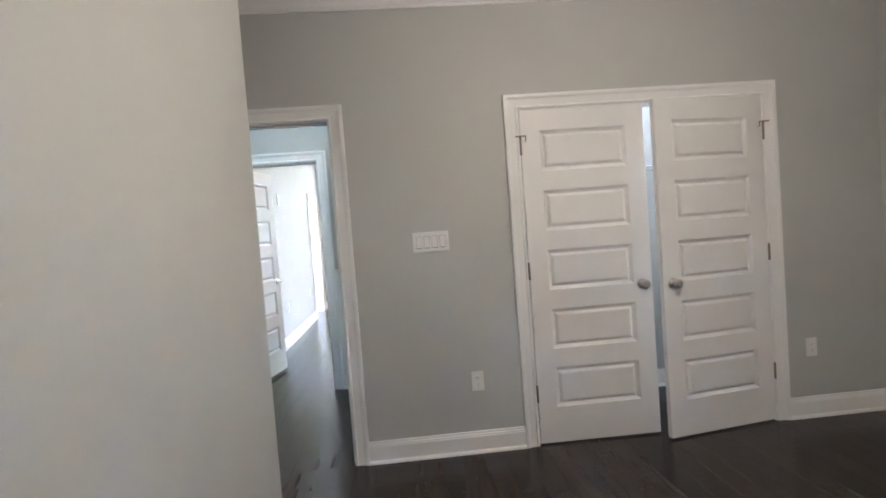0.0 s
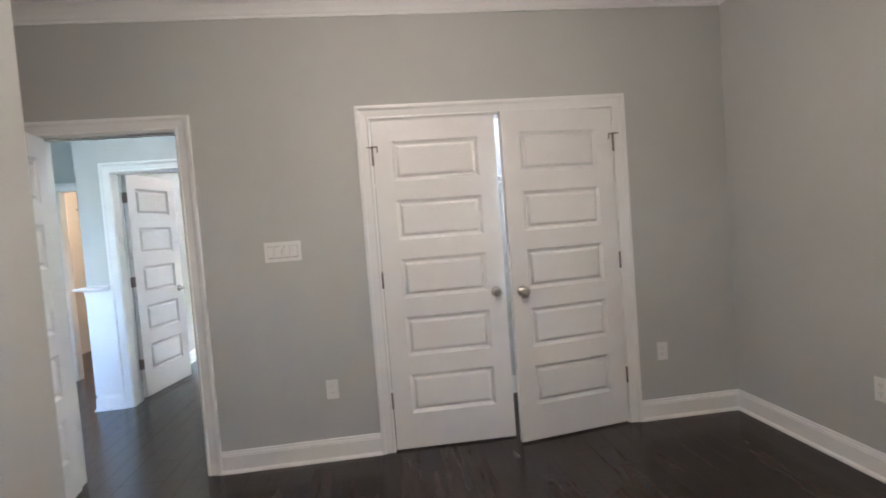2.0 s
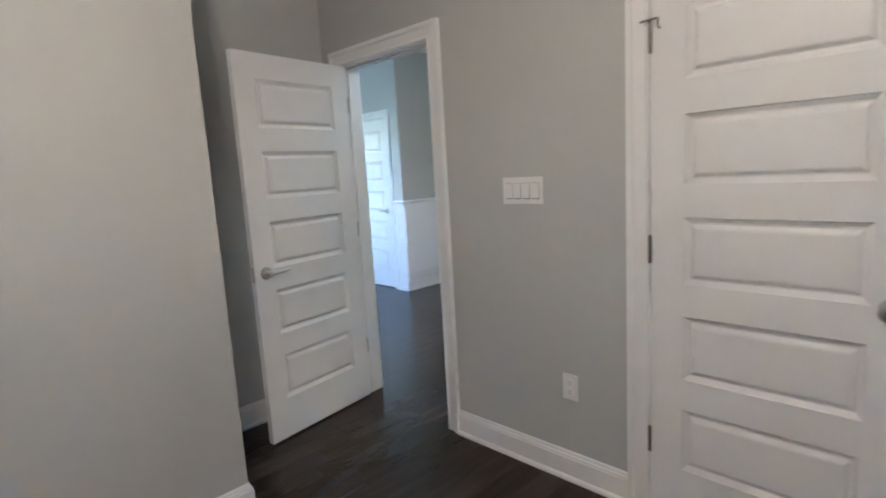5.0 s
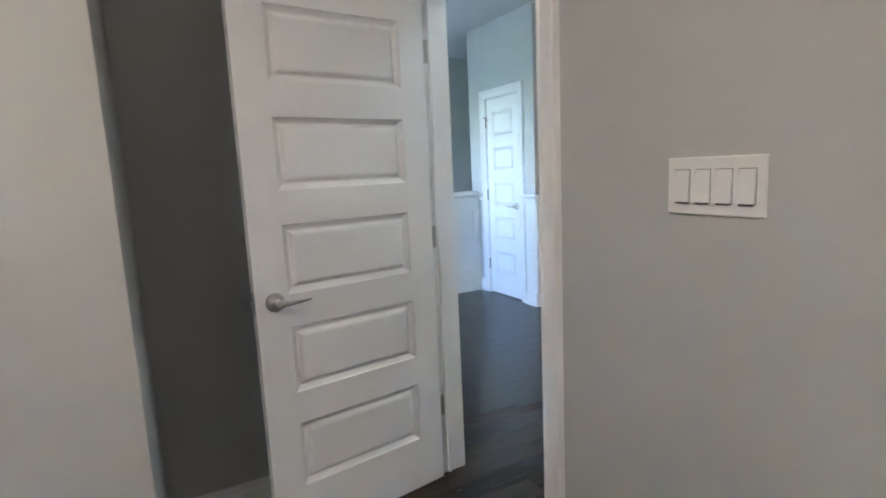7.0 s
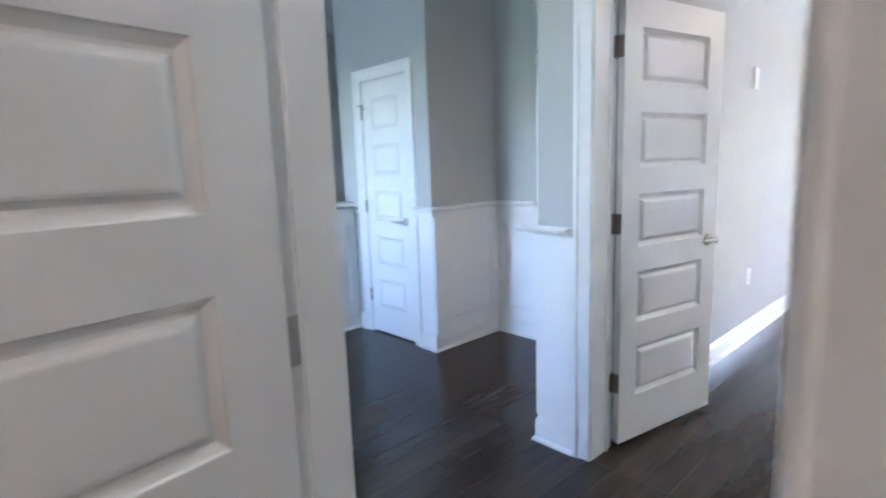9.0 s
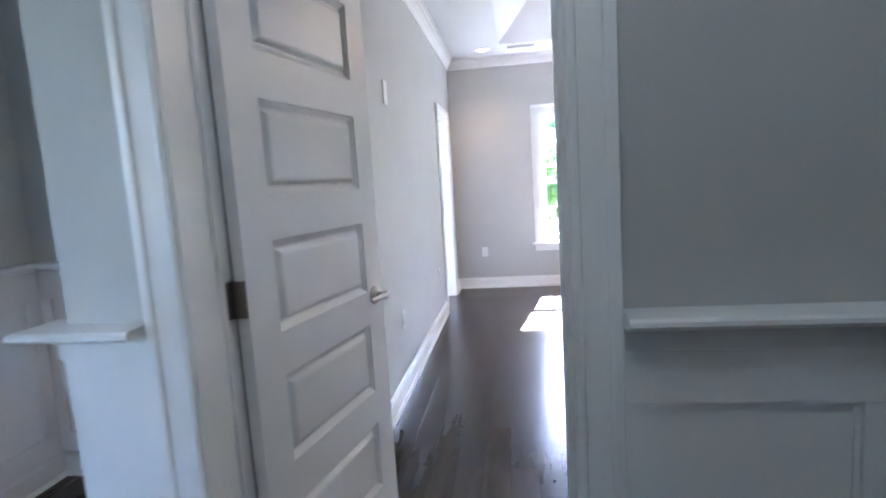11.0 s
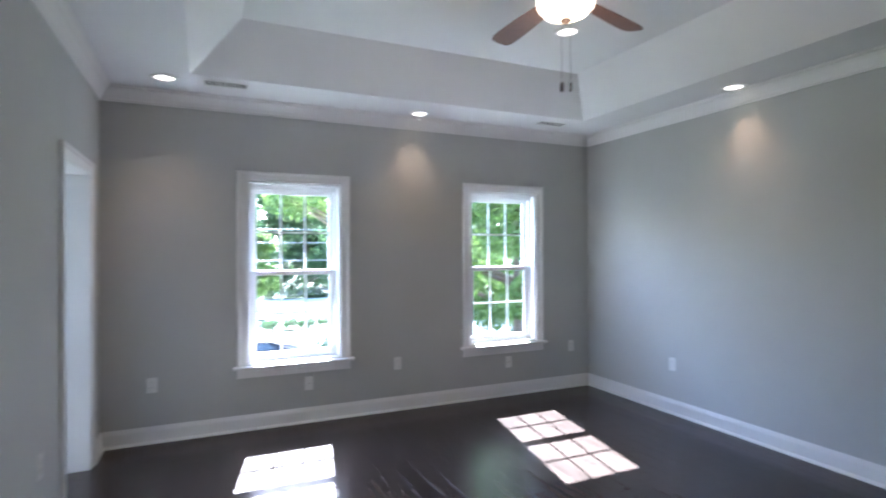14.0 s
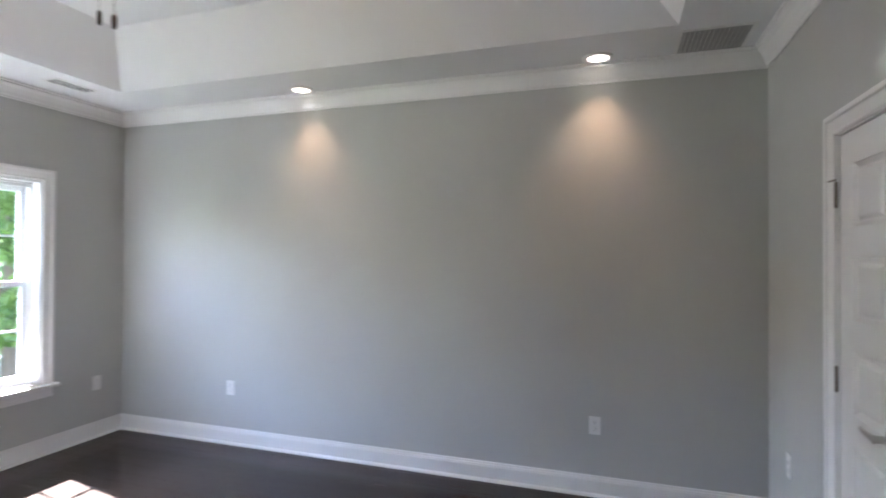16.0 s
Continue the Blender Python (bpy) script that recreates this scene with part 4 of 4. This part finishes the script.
inner_r = [(-0.68, -0.28), (0.67, -0.28), (0.67, 0.28), (-0.68, 0.28)]
bot = [bm.verts.new((x, y, 0)) for x, y in outer_r]
rim = [bm.verts.new((x, y, 0.46)) for x, y in outer_r]
rim2 = [bm.verts.new((x, y, 0.46)) for x, y in inner_r]
well = [bm.verts.new((x * 0.85, y * 0.75, 0.12)) for x, y in inner_r]
for i in range(4):
    k = (i + 1) % 4
    bm.faces.new((bot[i], bot[k], rim[k], rim[i]))
    bm.faces.new((rim[i], rim[k], rim2[k], rim2[i]))
    bm.faces.new((rim2[i], rim2[k], well[k], well[i]))
bm.faces.new(well)
bm.faces.new(bot[::-1])
bmesh.ops.bevel(bm, geom=bm.edges[:], offset=0.02, segments=2, affect="EDGES")
part("basin", bm, PORCELAIN, tub, "", True)
toilet = thing("toilet", "white porcelain toilet with a closed lid", "toilet", (-2.78, 7.30, 0), -90)
bm = bmesh.new()
lathe(bm, [(0.12, 0), (0.125, 0.02), (0.10, 0.10), (0.11, 0.20), (0.16, 0.32), (0.19, 0.38), (0.19, 0.40)], 28)
for v in bm.verts:
    v.co.y *= 1.25
part("bowl", bm, PORCELAIN, toilet, "", True)
bm = bmesh.new()
lathe(bm, [(0.195, 0.402), (0.20, 0.412), (0.195, 0.425), (0.15, 0.432)], 28)
for v in bm.verts:
    v.co.y *= 1.25
part("lid", bm, PORCELAIN, toilet, "", True)
bm = bmesh.new()
soft_box(bm, -0.21, 0.21, 0.26, 0.45, 0.38, 0.76, 0.02)
soft_box(bm, -0.22, 0.22, 0.25, 0.46, 0.762, 0.80, 0.012)
part("tank", bm, PORCELAIN, toilet, "", True)
rod = thing("shower_rod", "curved metal shower curtain rod", "curtain rod")
bm = bmesh.new()
tube(bm, [(-3.40, 7.80, 1.95), (-3.0, 7.66, 1.95), (-2.6, 7.62, 1.95), (-2.2, 7.66, 1.95), (-1.825, 7.80, 1.95)], 0.012, 10)
part("rod", bm, STEEL, rod, "", True)
vl = thing("vanity_light", "warm lit bathroom wall light", "wall light", (-3.40, 6.9, 2.05))
bm = bmesh.new()
soft_box(bm, 0.0005, 0.03, -0.25, 0.25, -0.05, 0.05, 0.005)
part("back_plate", bm, STEEL, vl)
for y in (-0.17, 0, 0.17):
    bm = bmesh.new()
    lathe(bm, [(0.03, 0.05), (0.055, 0.0), (0.06, -0.06), (0.02, -0.09)], 18, "Z", (0.09, y, 0))
    part("shade", bm, BOWL, vl, "glowing glass shade", True)
lamp = new("vanity_lamp", bpy.data.lights.new("vanity_lamp", "POINT"))
lamp.data.energy, lamp.data.shadow_soft_size, lamp.data.color = 0.42, 0.1, (1.0, 0.66, 0.38)
lamp.matrix_world = pose(-3.2, 6.95, 1.95)

# ---- outside ----
GZ = -3.2
slab("ground", -1500, 1500, 10.6, 3000, GZ - 0.2, GZ, GRASS, "green lawn reaching to the horizon", "ground")
slab("ground_near", -1500, 1500, -1500, 10.6, GZ - 0.2, GZ, GRASS, "lawn around the house", "ground")
slab("road_drive", 3.0, 30, 38.4, 58, GZ + 0.002, GZ + 0.03, CONCRETE, "pale sunlit concrete driveway", "driveway")
slab("road_apron", -14, 30, 31.5, 37.0, GZ + 0.002, GZ + 0.03, CONCRETE, "pale concrete apron beside the lawn", "driveway")
slab("road_street", -300, 300, 62, 69, GZ + 0.002, GZ + 0.03, ASPHALT, "grey street beyond the drive", "road")
slab("wall_house_base", -5.5, 3.1, -2.5, 10.40, GZ, -0.22, PAINT, "plain lower storey of the house", "wall")


def leaf_cloud(name, clumps, per, size, material, parent, rng):
    """Many small bent leaves scattered about clump centres (x, y, z, r)."""
    c = np.array(clumps)
    n = len(c) * per
    k = np.repeat(np.arange(len(c)), per)
    d = rng.normal(size=(n, 3))
    d /= np.linalg.norm(d, axis=1)[:, None]
    r = c[k, 3] * rng.uniform(0.25, 1.0, n) ** 0.5
    p = c[k, :3] + d * r[:, None] * np.array([1, 1, 0.75])
    u = rng.normal(size=(n, 3))
    u /= np.linalg.norm(u, axis=1)[:, None]
    w = np.cross(u, rng.normal(size=(n, 3)))
    w /= np.linalg.norm(w, axis=1)[:, None]
    s = (size * rng.uniform(0.6, 1.3, n))[:, None]
    nn = np.cross(u, w)
    quad = np.stack([p - u * s, p + w * s * 0.45 + nn * s * 0.12, p + u * s, p - w * s * 0.45 + nn * s * 0.12], 1).reshape(-1, 3)
    f = np.arange(n * 4).reshape(-1, 4)
    me = bpy.data.meshes.new(name)
    me.from_pydata(quad.tolist(), [], f.tolist())
    me.materials.append(material)
    ob = new(name, me)
    ob.parent = parent
    return ob


def tree(x, y, height, spread, seed, material, label, low=0.25, size=0.115, per=330):
    rng = np.random.default_rng(seed)
    t = thing("tree", label, "tree", (x, y, GZ))
    bm = bmesh.new()
    bend = rng.uniform(-0.4, 0.4, 2)
    pts = [(bend[0] * (k / 5) ** 2, bend[1] * (k / 5) ** 2, height * 0.9 * k / 5) for k in range(6)]
    tube(bm, pts, [0.011 * height * (1.05 - 0.18 * k) for k in range(6)], 10)
    clumps = []
    for i in range(44):
        a = rng.uniform(0, 2 * math.pi)
        h = height * rng.uniform(low, 0.98)
        out = spread * rng.uniform(0.25, 1.0) * (1.0 - 0.55 * max(0.0, (h / height - 0.5) * 2))
        e = (math.cos(a) * out, math.sin(a) * out, h)
        if i < 16:
            s = (bend[0] * (h / height) ** 2, bend[1] * (h / height) ** 2, max(0.5, h - 0.25 * out - 0.4))
            mid = (e[0] * 0.55, e[1] * 0.55, (s[2] + e[2]) / 2 + 0.1)
            tube(bm, [s, mid, e], [0.006 * height, 0.004 * height, 0.0012 * height], 6)
        clumps.append((*e, spread * rng.uniform(0.18, 0.36)))
    part("trunk", bm, BARK, t, "", True)
    leaf_cloud("crown", clumps, per, size, material, t, rng)
    return t


tree(10.2, 23.0, 20.0, 4.6, 3, LEAF, "tall leafy tree in full summer green", 0.10, 0.125, 620)
tree(13.6, 28.5, 19.0, 5.2, 5, LEAF, "broad leafy tree in full summer green", 0.08, 0.14, 520)
tree(8.9, 19.0, 15.0, 3.0, 8, LEAF, "young leafy tree close to the house", 0.08, 0.115, 460)
tree(-3.6, 27.0, 10.0, 3.2, 11, LEAF, "tall leafy tree with a forked trunk", 0.30)
tree(6.6, 38.6, 17.0, 4.4, 13, LEAF, "tall leafy tree shading the drive", 0.44, 0.15, 560)
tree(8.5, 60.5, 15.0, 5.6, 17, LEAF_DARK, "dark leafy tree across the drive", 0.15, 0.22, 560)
tree(2.2, 45.5, 6.0, 1.9, 31, LEAF, "small leafy tree on the lawn by the drive", 0.22, 0.12, 330)
tree(-7.5, 52.0, 14.0, 5.2, 19, LEAF_DARK, "dark leafy tree at the edge of the drive", 0.15, 0.2)
tree(16.5, 43.0, 13.5, 5.2, 23, LEAF, "broad leafy tree at the edge of the lawn", 0.10, 0.18)
tree(12.0, 31.0, 11.0, 4.2, 29, LEAF, "leafy tree with hanging branches", 0.06, 0.14)
rng = np.random.default_rng(40)
wood = thing("woods", "distant green woods behind the street", "woods", (0, 0, GZ), kind="stuff")
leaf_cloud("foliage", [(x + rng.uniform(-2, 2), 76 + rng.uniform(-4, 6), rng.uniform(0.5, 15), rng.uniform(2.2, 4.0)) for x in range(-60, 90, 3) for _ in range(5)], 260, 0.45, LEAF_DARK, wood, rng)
for i, (x, y, r) in enumerate(((2.7, 37.6, 0.5), (3.8, 38.0, 0.5), (4.6, 37.7, 0.45), (5.4, 37.6, 0.6), (6.3, 37.9, 0.6), (7.6, 37.8, 0.6), (4.0, 27.0, 1.0), (5.3, 27.4, 1.0), (6.7, 27.2, 0.9), (8.1, 27.5, 1.0))):
    s = thing("shrub", "small rounded green shrub along the drive", "shrub", (x, y, GZ), group="shrubs by the drive")
    leaf_cloud("leaves", [(0, 0, r * 0.6, r), (0.2, 0.1, r * 0.9, r * 0.7), (-0.2, 0, r * 0.8, r * 0.7)], 260, 0.07, LEAF_DARK, s, np.random.default_rng(60 + i))
    bm = bmesh.new()
    tube(bm, [(0, 0, 0), (0, 0, r * 0.6)], [0.03, 0.015], 6)
    part("stem", bm, BARK, s)


hedge = thing("hedge", "dark green hedge along the far side of the drive", "hedge", (0, 0, GZ), kind="stuff")
rng = np.random.default_rng(77)
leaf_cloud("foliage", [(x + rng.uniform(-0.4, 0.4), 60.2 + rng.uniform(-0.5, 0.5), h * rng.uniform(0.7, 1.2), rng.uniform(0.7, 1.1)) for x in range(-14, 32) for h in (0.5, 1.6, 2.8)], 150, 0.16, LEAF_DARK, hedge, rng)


def car(x, y, rz):
    c = thing("car", "dark blue car parked beside the lawn", "car", (x, y, GZ + 0.0), rz)
    bm = bmesh.new()
    prof = [(-2.2, 0.35), (-2.25, 0.7), (-2.1, 0.88), (-1.2, 0.95), (-0.6, 1.40), (0.9, 1.42), (1.7, 0.98), (2.2, 0.92), (2.28, 0.6), (2.2, 0.35)]
    sides = [[bm.verts.new((px, s * (0.86 if pz < 1.0 else 0.66), pz)) for px, pz in prof] for s in (-1, 1)]
    for k in range(len(prof)):
        j = (k + 1) % len(prof)
        bm.faces.new((sides[0][k], sides[0][j], sides[1][j], sides[1][k]))
    bm.faces.new(sides[0])
    bm.faces.new(sides[1][::-1])
    bmesh.ops.bevel(bm, geom=bm.edges[:], offset=0.05, segments=2, affect="EDGES")
    part("body", bm, CARPAINT, c, "", True)
    for s in (-1, 1):
        bm = bmesh.new()
        q = [(-0.95, s * 0.80, 1.0), (1.3, s * 0.80, 1.0), (0.8, s * 0.70, 1.34), (-0.5, s * 0.70, 1.34)]
        bm.faces.new([bm.verts.new((a, b + s * 0.02, e)) for a, b, e in q])
        part("side_window", bm, TINT, c)
    for px in (-1.4, 1.4):
        for s in (-1, 1):
            bm = bmesh.new()
            lathe(bm, [(0.20, -0.10), (0.33, -0.10), (0.34, 0.0), (0.33, 0.10), (0.20, 0.10)], 20, "Y", (px, s * 0.80, 0.34))
            w = part("tyre", bm, RUBBER, c, "", True)
            bm = bmesh.new()
            lathe(bm, [(0.02, -0.07), (0.19, -0.07), (0.19, 0.07), (0.02, 0.07)], 16, "Y", (px, s * 0.82, 0.34))
            part("rim", bm, STEEL, w, "", True)
    return c


car(0.35, 26.2, 4)
for k, (z, y) in enumerate(((2.45, 30.0), (1.85, 30.1), (1.05, 30.2))):
    cb = thing("power_line", "dark overhead utility cable", "cable", group="overhead cables")
    bm = bmesh.new()
    tube(bm, [(-60 + 10 * i, y, z + 0.0002 * (-60 + 10 * i - 5) ** 2) for i in range(14)], 0.02, 5)
    part("wire", bm, CABLE, cb)

# ---- floor boards ----
FLOORS = ((-0.725, 3.02, -2.4, 3.20), (-1.44, -0.725, 2.10, 3.20), (-5.48, 3.02, 3.20, 4.80), (-5.48, -2.33, 1.40, 3.20),
          (-5.48, -1.74, 4.80, 7.20), (-1.74, 3.06, 4.80, 10.30), (-3.46, -1.74, 7.20, 10.30))
slab("floor", -5.52, 3.11, -2.52, 10.42, -0.20, -0.022, GAP, "dark brown hand scraped hardwood floor", "floor")
floor_ob = bpy.data.objects["floor"]
rng = random.Random(7)
BW = 0.124
meshes = {}


def board_geometry(length):
    e, d = 0.0009, 0.0008
    w = BW - 0.0004
    lo = [(0, 0, -0.02), (w, 0, -0.02), (w, length, -0.02), (0, length, -0.02)]
    mid = [(0, 0, -d), (w, 0, -d), (w, length, -d), (0, length, -d)]
    up = [(e, e, 0), (w - e, e, 0), (w - e, length - e, 0), (e, length - e, 0)]
    v = lo + mid + up
    f = [(8, 9, 10, 11)]
    for b in (0, 4):
        for i in range(4):
            k = (i + 1) % 4
            f.append((b + i, b + k, b + 4 + k, b + 4 + i))
    return v, f


loose, rest_v, rest_f = [], [], []
LENGTHS = (0.6, 0.8, 1.0, 1.2, 1.4)
for x0, x1, y0, y1 in FLOORS:
    i = math.floor((x0 + 5.4) / BW)
    while -5.4 + i * BW < x1 - 0.001:
        bx = -5.4 + i * BW
        i += 1
        if not x0 <= bx + BW / 2 < x1:
            continue
        y = y0
        first = True
        while y < y1 - 0.001:
            ln = rng.choice(LENGTHS)
            if first:
                ln = rng.choice((0.3, 0.5, 0.7, 0.9, 1.1))
                first = False
            ln = min(ln, y1 - y)
            if y1 - (y + ln) < 0.15:
                ln = y1 - y
            cx, cy = bx + BW / 2, y + ln / 2
            near = (-1.7 < cx < 1.3 and 4.8 < cy < 8.6) or (-1.2 < cx < 0.2 and 2.3 < cy < 4.8)
            if near and len(loose) < 300:
                loose.append((bx, y, round(ln, 3)))
            else:
                v, f = board_geometry(ln)
                o = len(rest_v)
                rest_v += [(a + bx, b + y, c) for a, b, c in v]
                rest_f += [tuple(k + o for k in q) for q in f]
            y += ln
me = bpy.data.meshes.new("boards")
me.from_pydata(rest_v, [], rest_f)
me.materials.append(FLOOR)
rest = tagged(new("boards", me), "dark hardwood boards", kind="stuff")
rest.parent = floor_ob
for bx, y, ln in loose:
    if ln not in meshes:
        v, f = board_geometry(ln)
        m = bpy.data.meshes.new("board")
        m.from_pydata(v, [], f)
        m.materials.append(FLOOR)
        meshes[ln] = m
    b = new("board", meshes[ln])
    b.parent = floor_ob
    b.location = (bx, y, 0)
